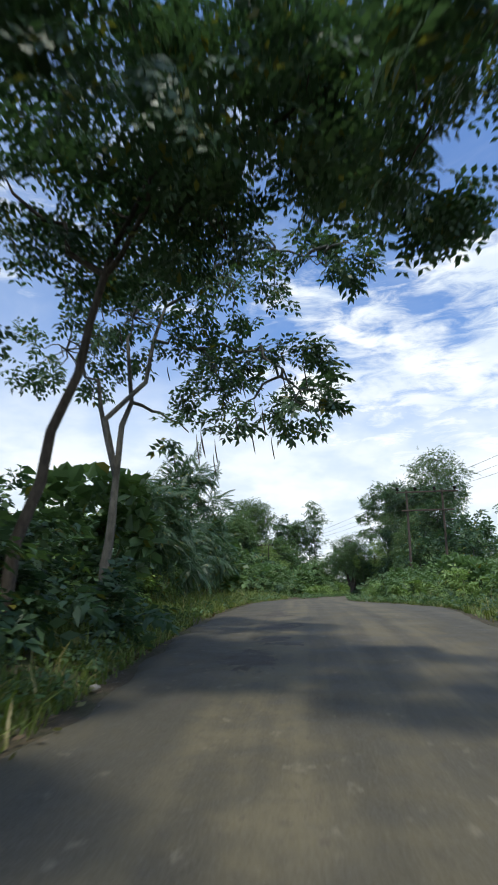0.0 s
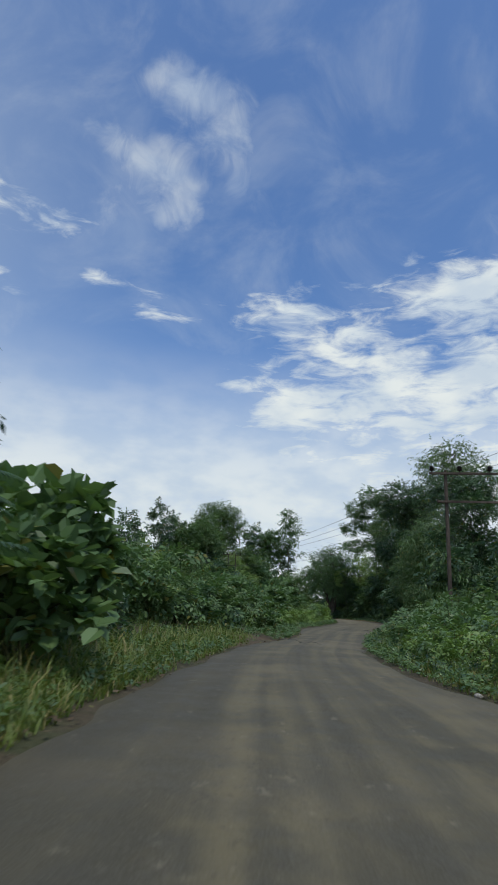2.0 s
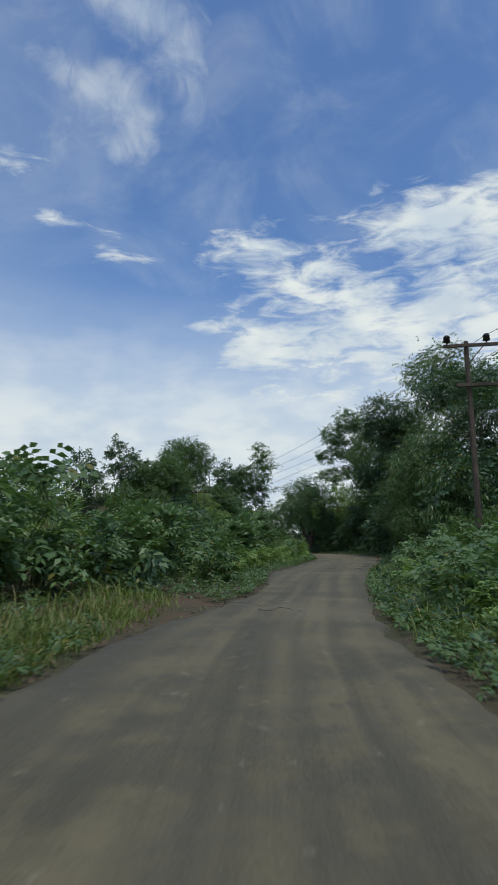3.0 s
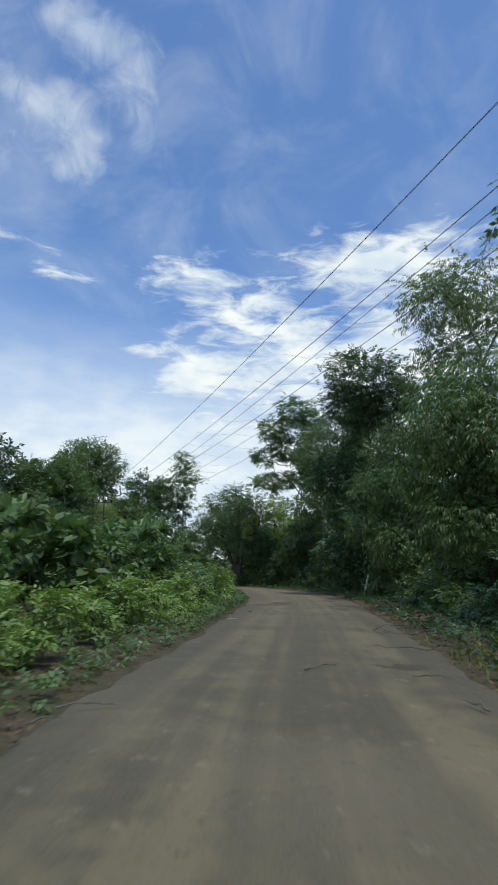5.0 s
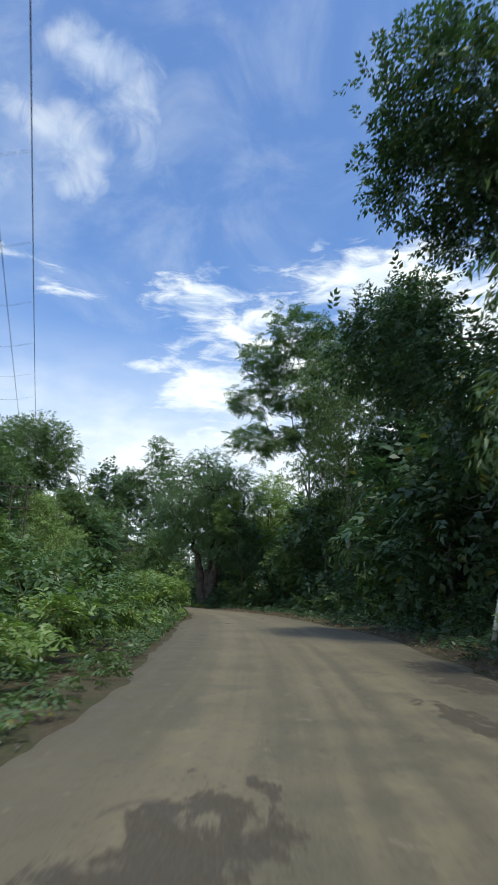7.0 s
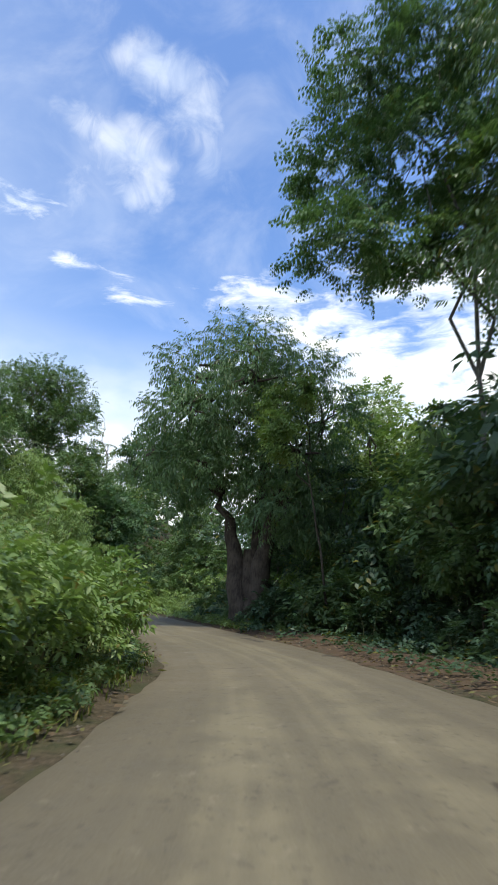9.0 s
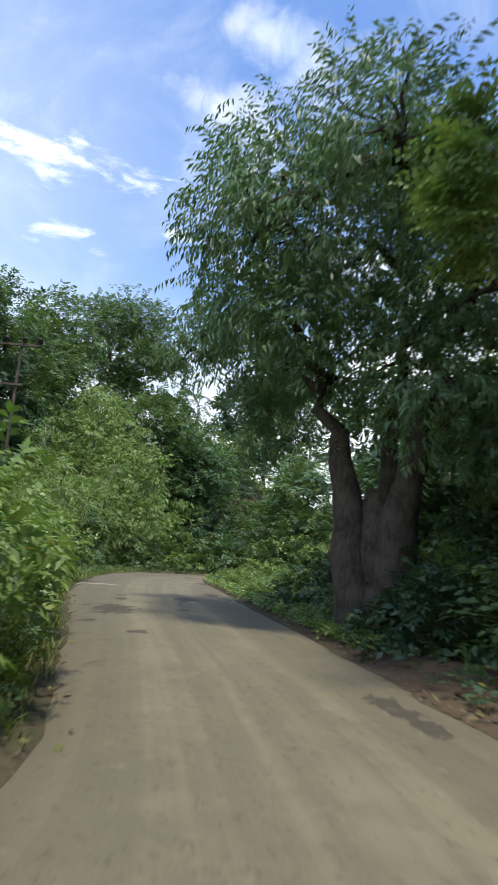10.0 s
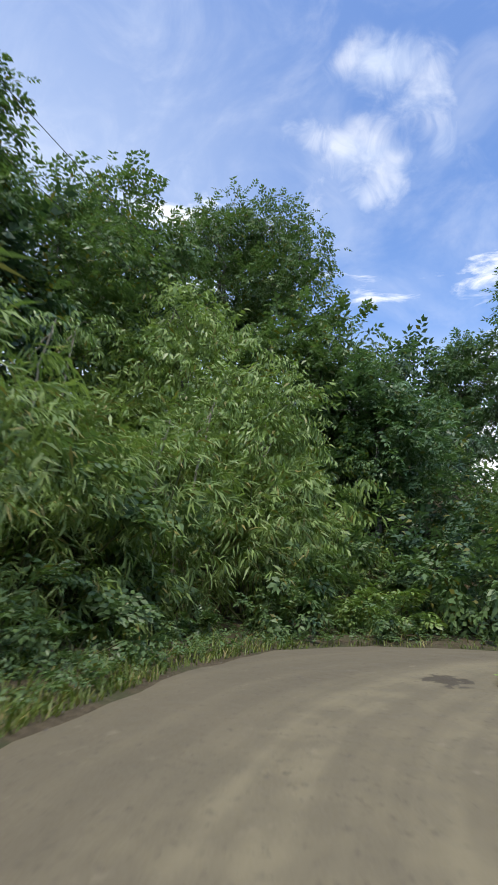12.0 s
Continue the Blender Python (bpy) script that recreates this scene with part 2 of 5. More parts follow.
def road_material():
    """Worn thin asphalt under dried dust: two paler wheel tracks, dark gravel edges, stains, a painted shadow patch."""
    m, n = material("worn_dusty_asphalt")
    tc = n.add("ShaderNodeTexCoord")
    pos = tc.outputs["Object"]
    sep = n.add("ShaderNodeSeparateXYZ")
    n.put(sep.inputs[0], tc.outputs["UV"])
    u, v = sep.outputs[0], sep.outputs[1]
    wob = n.noise(pos, 0.35, 3.0)
    uw = n.math("MULTIPLY_ADD", n.math("SUBTRACT", wob, 0.5), 0.035, u)
    grit = n.noise(pos, 55.0, 4.0, 0.7)
    mid = n.noise(pos, 2.2, 5.0, 0.6)
    along = n.add("ShaderNodeCombineXYZ")
    n.put(along.inputs[0], n.math("MULTIPLY", uw, 7.0))
    n.put(along.inputs[1], n.math("MULTIPLY", v, 0.035))
    streak = n.noise(along.outputs[0], 1.6, 4.0, 0.55)
    def track(at, wide):
        return n.ramp(n.math("ABSOLUTE", n.math("SUBTRACT", uw, at)), wide, wide * 0.25)

    worn = n.math("ADD", n.math("ADD", track(0.24, 0.16), n.math("MULTIPLY", track(0.60, 0.06), 0.7)), track(0.78, 0.14))
    patchy = n.noise(pos, 0.55, 5.0, 0.65)
    worn = n.math("MULTIPLY", worn, n.ramp(patchy, 0.35, 0.7))
    dust = n.math("ADD", n.math("ADD", n.math("MULTIPLY", streak, 0.50), n.math("MULTIPLY", mid, 0.22)), n.math("MULTIPLY", patchy, 0.18))
    dust = n.ramp(n.math("ADD", dust, n.math("MULTIPLY", worn, 0.13)), 0.37, 0.62)
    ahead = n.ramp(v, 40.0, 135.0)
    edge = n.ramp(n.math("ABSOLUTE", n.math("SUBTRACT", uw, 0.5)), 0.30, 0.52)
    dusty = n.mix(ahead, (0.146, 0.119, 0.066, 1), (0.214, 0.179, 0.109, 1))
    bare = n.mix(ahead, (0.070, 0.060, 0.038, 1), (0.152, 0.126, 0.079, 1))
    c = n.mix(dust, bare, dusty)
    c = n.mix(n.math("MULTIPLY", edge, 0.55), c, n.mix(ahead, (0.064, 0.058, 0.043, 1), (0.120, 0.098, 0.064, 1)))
    warm = n.noise(pos, 0.16, 3.0)
    c = n.mix(n.ramp(warm, 0.5, 0.75, 0.0, 0.5), c, (0.20, 0.16, 0.10, 1))
    c = stained(n, pos, c, (0.052, 0.040, 0.027, 1), MUD_AND_SHADE_SPOTS)
    c = stained(n, pos, c, (0.34, 0.305, 0.245, 1), PALE_SPOTS)
    spots = n.ramp(n.noise(n.scaled(pos, (1.0, 0.6, 1.0)), 1.6, 6.0, 0.65, 0.6), 0.64, 0.72)
    c = n.mix(n.math("MULTIPLY", spots, 0.6), c, (0.07, 0.055, 0.042, 1))
    specks = n.ramp(n.noise(pos, 11.0, 5.0, 0.7, 0.3), 0.56, 0.66)
    c = n.mix(n.math("MULTIPLY", specks, 0.45), c, (0.060, 0.050, 0.038, 1))
    pale = n.ramp(n.noise(n.scaled(pos, (1.0, 0.7, 1.0)), 4.3, 5.0, 0.7), 0.60, 0.70)
    c = n.mix(n.math("MULTIPLY", pale, 0.35), c, (0.30, 0.25, 0.17, 1))
    c = n.mix(n.math("MULTIPLY", n.ramp(grit, 0.35, 0.75), 0.22), c, (0.28, 0.25, 0.19, 1))
    finish(n, c, n.ramp(mid, 0.3, 0.7, 0.72, 0.95), n.math("MULTIPLY_ADD", grit, 0.5, mid), 0.35, 0.012, 0.25)
    return m


def soil_material():
    m, n = material("soil_and_litter")
    pos = n.add("ShaderNodeTexCoord").outputs["Object"]
    fine = n.noise(pos, 14.0, 6.0, 0.7)
    wide = n.noise(pos, 0.5, 4.0, 0.6)
    moss = n.noise(pos, 0.9, 5.0, 0.65)
    c = n.mix(n.ramp(fine, 0.3, 0.7), (0.05, 0.040, 0.026, 1), (0.135, 0.105, 0.066, 1))
    c = n.mix(n.ramp(wide, 0.4, 0.65, 0.0, 0.6), c, (0.09, 0.070, 0.045, 1))
    c = n.mix(n.ramp(moss, 0.42, 0.62, 0.0, 0.55), c, (0.052, 0.068, 0.026, 1))
    c = stained(n, pos, c, (0.115, 0.077, 0.050, 1), SOIL_SPOTS)
    finish(n, c, 0.95, fine, 0.7, 0.04, 0.15)
    return m


M_ROAD, M_SOIL = road_material(), soil_material()
M_STONE = plain_material("stone", (0.2, 0.17, 0.14), (0.4, 0.36, 0.3), 0.9, 9.0, 0.4)
M_GRAVEL = plain_material("road_crumbs", (0.07, 0.06, 0.048), (0.19, 0.165, 0.13), 0.9, 9.0, 0.4)
M_LITTER = leaf_material("dry_leaf", (0.085, 0.055, 0.033), (0.20, 0.14, 0.085), (0.17, 0.16, 0.06), 0.8, 0.2)
# deep green: own colour of some trees, painted shade in wood and understory
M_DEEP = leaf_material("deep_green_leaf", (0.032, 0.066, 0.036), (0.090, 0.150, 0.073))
M_BLUISH = leaf_material("blue_green_leaf", (0.052, 0.104, 0.048), (0.142, 0.226, 0.096), (0.13, 0.15, 0.04))
M_MID = leaf_material("mid_green_leaf", (0.060, 0.108, 0.044), (0.158, 0.236, 0.086))
M_LIGHT = leaf_material("light_green_leaf", (0.105, 0.178, 0.052), (0.275, 0.365, 0.110))
M_LIME = leaf_material("yellow_green_leaf", (0.100, 0.172, 0.044), (0.250, 0.330, 0.100))
M_BAMBOO = leaf_material("bamboo_leaf", (0.098, 0.170, 0.042), (0.27, 0.345, 0.115), (0.28, 0.24, 0.08), 0.45, 0.08)
M_GRASS = leaf_material("grass_blade", (0.06, 0.11, 0.022), (0.20, 0.24, 0.055), (0.30, 0.25, 0.10), 0.5, 0.15)
M_BARK = bark_material("dark_bark", (0.035, 0.028, 0.022), (0.10, 0.082, 0.065))
M_BARK_GREY = bark_material("grey_bark", (0.075, 0.072, 0.064), (0.185, 0.175, 0.15))
M_BARK_PALE = bark_material("pale_bark", (0.22, 0.2, 0.15), (0.42, 0.38, 0.29))
M_STEM = bark_material("green_stem", (0.06, 0.075, 0.03), (0.13, 0.13, 0.06))
M_WIRE = plain_material("weathered_wire", (0.02, 0.02, 0.022), (0.04, 0.04, 0.042), 0.5, 5.0, 0.0, 0.3)
M_POLE = bark_material("weathered_pole", (0.055, 0.043, 0.034), (0.12, 0.093, 0.073), 4.0)
M_INSULATOR = plain_material("dark_porcelain", (0.02, 0.016, 0.015), (0.04, 0.03, 0.028), 0.25, 10.0, 0.0)
M_CONCRETE = plain_material("lime_washed_concrete", (0.4, 0.4, 0.37), (0.62, 0.62, 0.58), 0.85, 7.0, 0.3)


# ---- mesh helpers ----
def array_mesh(name, verts, quads, mat, smooth=False, uv=None):
    me = bpy.data.meshes.new(name)
    verts = np.asarray(verts, np.float32).reshape(-1, 3)
    quads = np.asarray(quads, np.int32).reshape(-1, 4)
    me.vertices.add(len(verts))
    me.vertices.foreach_set("co", verts.ravel())
    me.loops.add(quads.size)
    me.loops.foreach_set("vertex_index", quads.ravel())
    me.polygons.add(len(quads))
    me.polygons.foreach_set("loop_start", np.arange(0, quads.size, 4, dtype=np.int32))
    if smooth:
        me.polygons.foreach_set("use_smooth", np.ones(len(quads), bool))
    if uv is not None:
        layer = me.uv_layers.new(name="UVMap")
        layer.data.foreach_set("uv", np.asarray(uv, np.float32)[quads.ravel()].ravel())
    me.update(calc_edges=True)
    me.materials.append(mat)
    return me


def sub(name, me, parent, label=""):
    ob = new(name, me)
    ob.parent = parent
    return tagged(ob, label)


def part(name, bm, mat, parent, label=""):
    me = bpy.data.meshes.new(name)
    bm.to_mesh(me)
    bm.free()
    me.materials.append(mat)
    return sub(name, me, parent, label)


def tube_arrays(pts, radii, sides=7):
    pts = np.asarray(pts, float)
    n = len(pts)
    tang = np.gradient(pts, axis=0)
    tang /= np.linalg.norm(tang, axis=1)[:, None] + 1e-9
    ref = np.array([1.0, 0.13, 0.07]) if abs(tang[0][2]) > 0.7 else np.array([0.0, 0.1, 1.0])
    a = np.cross(tang, ref)
    a /= np.linalg.norm(a, axis=1)[:, None] + 1e-9
    b = np.cross(tang, a)
    ang = np.arange(sides) * 2 * np.pi / sides
    v = pts[:, None] + (a[:, None] * np.cos(ang)[None, :, None] + b[:, None] * np.sin(ang)[None, :, None]) * np.asarray(radii, float)[:, None, None]
    i, j = np.meshgrid(np.arange(n - 1), np.arange(sides), indexing="ij")
    k = (j + 1) % sides
    q = np.stack([i * sides + j, i * sides + k, (i + 1) * sides + k, (i + 1) * sides + j], -1).reshape(-1, 4)
    return v.reshape(-1, 3), q


def tube(name, pts, radii, mat, sides=7):
    v, q = tube_arrays(pts, radii, sides)
    return array_mesh(name, v, q, mat, True)


def joined(name, pieces, mat, smooth=True):
    vs, qs, base = [], [], 0
    for v, q in pieces:
        vs.append(v)
        qs.append(q + base)
        base += len(v)
    return array_mesh(name, np.concatenate(vs), np.concatenate(qs), mat, smooth)


def bent(a, b, sag, rng, n=6, wobble=0.06):
    """Points of a branch from a to b that arches by sag and wanders a little."""
    a, b = np.asarray(a, float), np.asarray(b, float)
    s = np.linspace(0, 1, n)[:, None]
    p = a + (b - a) * s
    p[:, 2] += sag * np.sin(np.pi * s[:, 0])
    w = rng.normal(0, wobble * np.linalg.norm(b - a), (n, 3))
    w[0] = w[-1] = 0
    return p + w * 0.5


# ---- leaves ----
def leaf(p, a, up, length, width, fold=0.12, droop=0.15):
    """Four corners of one leaf that grows from p along a."""
    a = a / np.linalg.norm(a)
    b = np.cross(up, a)
    b /= np.linalg.norm(b) + 1e-9
    c = np.cross(a, b)
    return np.array([p, p + a * length * 0.45 + b * width * 0.5 + c * fold * width, p + a * length - c * droop * length, p + a * length * 0.45 - b * width * 0.5 + c * fold * width])


def spray(kind, rng):
    """A twig's worth of leaves along +x, of about unit length, as (n, 4, 3)."""
    out = []
    z = np.array([0, 0, 1.0])
    if kind == "broad":
        for i in range(6):
            s = 0.1 + 0.8 * i / 5
            side = 1 if i % 2 else -1
            p = np.array([s, 0, 0.08 * np.sin(s * 3) - 0.15 * s * s])
            a = np.array([0.55, side * rng.uniform(0.6, 1.0), rng.uniform(-0.5, 0.25)])
            out.append(leaf(p, a, z + rng.normal(0, 0.35, 3), rng.uniform(0.40, 0.58), rng.uniform(0.19, 0.27)))
        out.append(leaf(np.array([0.9, 0, -0.12]), np.array([1, 0.1, -0.4]), z, 0.5, 0.22))
    elif kind == "pinnate":
        for f in range(3):
            turn = (f - 1) * 0.6 + rng.uniform(-0.2, 0.2)
            for i in range(4):
                s = 0.22 + 0.78 * i / 3
                for side in (-1, 1):
                    p = np.array([s * np.cos(turn), s * np.sin(turn), 0.12 * s - 0.42 * s * s])
                    a = np.array([0.45 * np.cos(turn) - side * np.sin(turn) * 0.9, 0.45 * np.sin(turn) + side * np.cos(turn) * 0.9, -0.35])
                    out.append(leaf(p, a, z + rng.normal(0, 0.15, 3), 0.40 * (1.1 - 0.4 * s), 0.17, 0.05, 0.2))
    elif kind == "frond":
        for i in range(11):
            s = 0.12 + 0.88 * i / 10
            for side in (-1, 1):
                p = np.array([s, 0, 0.25 * s - 0.5 * s * s])
                a = np.array([0.5, side * 0.85, -0.12 - 0.5 * s])
                out.append(leaf(p, a, z + rng.normal(0, 0.1, 3), 0.36 * (1.15 - 0.6 * s), 0.062, 0.02, 0.3))
    elif kind == "bamboo":
        for i in range(7):
            s = rng.uniform(0.1, 0.9)
            a = np.array([rng.uniform(0.3, 1.0), rng.uniform(-0.9, 0.9), rng.uniform(-0.9, 0.15)])
            out.append(leaf(np.array([s, 0, -0.25 * s * s]), a, z + rng.normal(0, 0.3, 3), rng.uniform(0.5, 0.8), 0.085, 0.05, 0.25))
    elif kind == "big":
        for i in range(5):
            s = 0.1 + 0.8 * i / 4
            ang = i * 2.4 + rng.uniform(-0.4, 0.4)
            a = np.array([0.5, np.cos(ang), np.sin(ang) * 0.6 - 0.1])
            a /= np.linalg.norm(a)
            b = np.cross(z + rng.normal(0, 0.3, 3), a)
            b /= np.linalg.norm(b)
            c = np.cross(a, b)
            p, k, w = np.array([s, 0, -0.1 * s]), rng.uniform(0.55, 0.8), rng.uniform(0.2, 0.27)
            for side in (-1, 1):
                out.append(np.array([p, p + a * k * 0.22 + b * side * w + c * 0.04, p + a * k * 0.72 + b * side * w * 0.85, p + a * k - c * 0.22 * k]))
    elif kind == "droop":
        for i in range(7):
            s = 0.05 + 0.95 * i / 6
            side = 1 if i % 2 else -1
            a = np.array([0.35, side * rng.uniform(0.25, 0.7), -rng.uniform(0.5, 1.1)])
            out.append(leaf(np.array([s, 0, -0.35 * s * s]), a, z + rng.normal(0, 0.4, 3), rng.uniform(0.42, 0.60), rng.uniform(0.115, 0.16), 0.08, 0.25))
    return np.array(out)


SPRAYS = {k: [spray(k, np.random.default_rng(40 + i)) for i in range(5)] for k in ("broad", "pinnate", "frond", "bamboo", "big", "droop")}


def scatter(kind, centres, outward, size, rng, flat=0.35):
    """Sprays at the centres, each growing along its outward way with some spread. Returns vertices and quads."""
    n = len(centres)
    d = outward + rng.normal(0, 0.45, (n, 3))
    d[:, 2] = d[:, 2] * 0.7
    d /= np.linalg.norm(d, axis=1)[:, None] + 1e-9
    up = np.array([0, 0, 1.0]) + rng.normal(0, flat, (n, 3))
    b = np.cross(up, d)
    b /= np.linalg.norm(b, axis=1)[:, None] + 1e-9
    c = np.cross(d, b)
    s = size * rng.uniform(0.7, 1.3, n)
    rot = np.stack([d, b, c], -1) * s[:, None, None]
    vs = []
    pick = rng.integers(0, 5, n)
    for k in range(5):
        m = pick == k
        unit = SPRAYS[kind][k].reshape(-1, 3)
        vs.append((np.einsum("nij,lj->nli", rot[m], unit) + centres[m][:, None]).reshape(-1, 3))
    v = np.concatenate(vs)
    return v, np.arange(len(v)).reshape(-1, 4)


def tufts(lobes, count, rng, tuft=0.28, per=9, ground=None):
    """Places for sprays: tufts spread over the shells of the lobes, several sprays in a tuft. Lobes are (x, y, z, rx, ry, rz)."""
    lobes = np.asarray(lobes, float)
    area = (lobes[:, 3] * lobes[:, 4] * lobes[:, 5]) ** 0.667
    which = rng.choice(len(lobes), max(count // per, 1), p=area / area.sum())
    u = rng.normal(size=(len(which), 3))
    u /= np.linalg.norm(u, axis=1)[:, None]
    r = rng.uniform(0.30, 1.08, len(which)) ** 0.55
    centre = lobes[which, :3] + u * r[:, None] * lobes[which, 3:]
    spread = tuft * np.cbrt(lobes[which, 3] * lobes[which, 4] * lobes[which, 5])
    c = np.repeat(centre, per, 0) + rng.normal(0, 1, (len(which) * per, 3)) * np.repeat(spread, per)[:, None] * np.array([1, 1, 0.7])
    o = np.repeat(u, per, 0)
    if ground is not None:
        keep = c[:, 2] > ground
        c, o = c[keep], o[keep]
    return c, o, centre


# ---- the road's plan ----
LEFT_EDGE = np.array([(3.2, -40), (-0.4, -10), (-2.9, 5), (-4.2, 12), (-5.2, 19), (-6.3, 27), (-6.7, 35), (-6.8, 39), (-6.3, 43), (-5.9, 46.5), (-6.0, 50), (-6.5, 55), (-6.85, 60), (-6.2, 68), (-5.9, 75), (-5.5, 84),
                      (-5.6, 90), (-6.3, 99), (-7.0, 106), (-7.1, 111), (-7.7, 116), (-9.2, 120), (-12.4, 125), (-16.2, 130.5), (-19.0, 135.3), (-21.3, 140), (-22.8, 144.2), (-23.2, 147.5), (-22.3, 150),
                      (-20, 151.5), (-16, 152.8), (-5, 155), (40, 163)])
RIGHT_EDGE = np.array([(8.6, -40), (5.2, -10), (3.2, 5), (2.2, 14), (1.9, 22), (0.3, 27), (-1.6, 31), (-2.6, 37), (-2.9, 42), (-2.8, 48), (-2.2, 58), (-1.1, 69), (-0.5, 77), (0.1, 84),
                       (0.4, 92), (0.3, 100), (-1.4, 108), (-2.7, 114), (-5.0, 120), (-8.4, 126.5), (-11.6, 132.5), (-14.6, 138.2), (-17.2, 143.2), (-18.6, 146.2), (-18.6, 147.5), (-17.0, 148.6),
                       (-12, 149.8), (-5, 151.3), (40, 158)])


def resample(poly, n):
    seg = np.linalg.norm(np.diff(poly, axis=0), axis=1)
    s = np.concatenate([[0], np.cumsum(seg)])
    t = np.linspace(0, s[-1], n)
    p = np.stack([np.interp(t, s, poly[:, i]) for i in (0, 1)], -1)
    for _ in range(2):
        p[1:-1] = (p[:-2] + 2 * p[1:-1] + p[2:]) / 4
    return p


def nearest(poly, pts):
    """Distance of pts from a polyline."""
    best = np.full(len(pts), 1e9)
    for a, b in zip(poly[:-1], poly[1:]):
        d = b - a
        t = np.clip(((pts - a) @ d) / (d @ d), 0, 1)
        best = np.minimum(best, np.linalg.norm(pts - a - t[:, None] * d, axis=1))
    return best


def inside_road(pts):
    poly = np.concatenate([LEFT_EDGE, RIGHT_EDGE[::-1]])
    x, y = pts[:, 0], pts[:, 1]
    odd = np.zeros(len(pts), bool)
    for (x0, y0), (x1, y1) in zip(poly, np.roll(poly, -1, 0)):
        hit = ((y0 > y) != (y1 > y)) & (x < (x1 - x0) * (y - y0) / (y1 - y0 + 1e-12) + x0)
        odd ^= hit
    return odd


def smooth(a, b, v):
    t = np.clip((v - a) / (b - a), 0, 1)
    return t * t * (3 - 2 * t)


def ripple(x, y, s):
    return (np.sin(x * s + 1.7 * np.sin(y * s * 0.7)) + np.sin(y * s * 1.3 + 1.1 * np.sin(x * s * 0.9 + 2.0))) * 0.5


def rise(y):
    """Height along the road: it climbs to a low crest and then runs level."""
    return -0.275 * np.log1p(np.exp((16.0 - np.clip(y, -45.0, 400.0)) / 5.0))


def terrain(pts):
    """Height of the ground: level by the road, a low bank, and a wooded hill on the outside of the last bend."""
    pts = np.atleast_2d(np.asarray(pts, float))
    dl, dr = nearest(LEFT_EDGE, pts), nearest(RIGHT_EDGE, pts)
    off = np.where(inside_road(pts), 0.0, np.minimum(dl, dr))
    left = dl < dr
    x, y = pts[:, 0], pts[:, 1]
    z = -0.03 + 0.10 * smooth(0.1, 1.2, off) + smooth(0.5, 3, off) * (0.10 * ripple(x, y, 0.9) + 0.05 * ripple(x, y, 2.7))
    z = z + np.where(left, 0.6 * smooth(0.8, 5.0, off) * smooth(60, 30, y), 0.0)
    z = z + np.where(left, 10.5 * smooth(2.5, 26.0, off) * smooth(112, 140, y) * (1 - smooth(147, 157, y) * (1 - 0.15 - 0.85 * smooth(-16, -30, x))), 0.0)
    z = z + np.where(~left & (y < 135), -0.35 * smooth(1.5, 5, off), 0.0)
    return np.where(off <= 0, -0.06, z) + rise(y)


def ground_z(x, y):
    return float(terrain([(x, y)])[0])


def build_ground():
    def axis(lo, hi, step, far):
        inner = np.arange(lo, hi + step * 0.5, step)
        outer = np.geomspace(8, far, 16)
        return np.concatenate([(lo - outer)[::-1], inner, hi + outer])
    xs, ys = axis(-56, 30, 0.8, 2600), axis(-36, 190, 0.8, 2600)
    gx, gy = np.meshgrid(xs, ys, indexing="ij")
    p = np.stack([gx.ravel(), gy.ravel()], -1)
    z = terrain(p)
    far = smooth(60, 400, np.hypot(p[:, 0] + 10, p[:, 1] - 80) - 60)
    v = np.column_stack([p, z * (1 - far)])
    i, j = np.meshgrid(np.arange(len(xs) - 1), np.arange(len(ys) - 1), indexing="ij")
    n = len(ys)
    q = np.stack([i * n + j, (i + 1) * n + j, (i + 1) * n + j + 1, i * n + j + 1], -1).reshape(-1, 4)
    ob = new("ground", array_mesh("ground", v, q, M_SOIL, True))
    tagged(ob, "brown earth with moss and leaf litter beside the road", "ground", kind="structure")


def build_road():
    rng = np.random.default_rng(3)
    n, m = 700, 26
    l, r = resample(LEFT_EDGE, n), resample(RIGHT_EDGE, n)
    jag = lambda: np.convolve(rng.normal(0, 0.12, n), [0.25, 0.5, 0.25], "same")[:, None]
    side = (r - l) / np.linalg.norm(r - l, axis=1)[:, None]
    l, r = l + side * jag(), r + side * jag()
    u = np.linspace(0, 1, m)
    p = l[:, None] * (1 - u)[None, :, None] + r[:, None] * u[None, :, None]
    x, y = p[..., 0], p[..., 1]
    z = 0.03 * (1 - (2 * u[None] - 1) ** 2) + 0.008 * ripple(x, y, 2.3) + 0.006 * ripple(x, y, 5.1)
    z[:, 0] = z[:, -1] = -0.08
    z += rise(y)
    dist = np.concatenate([[0], np.cumsum(np.linalg.norm(np.diff((l + r) / 2, axis=0), axis=1))]) - 40
    v = np.stack([x, y, z], -1).reshape(-1, 3)
    k = 61
    mid = np.stack([np.convolve(np.pad((l + r)[:, i] / 2, k // 2, "edge"), np.ones(k) / k, "valid") for i in (0, 1)], -1)
    lateral = 0.5 + np.einsum("nmk,nk->nm", p - mid[:, None], side) / 5.0
    uv = np.stack([lateral, np.broadcast_to(dist[:, None], (n, m))], -1).reshape(-1, 2)
    i, j = np.meshgrid(np.arange(n - 1), np.arange(m - 1), indexing="ij")
    q = np.stack([i * m + j, i * m + j + 1, (i + 1) * m + j + 1, (i + 1) * m + j], -1).reshape(-1, 4)
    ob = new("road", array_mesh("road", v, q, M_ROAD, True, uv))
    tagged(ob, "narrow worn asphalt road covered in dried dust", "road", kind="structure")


build_ground()
build_road()


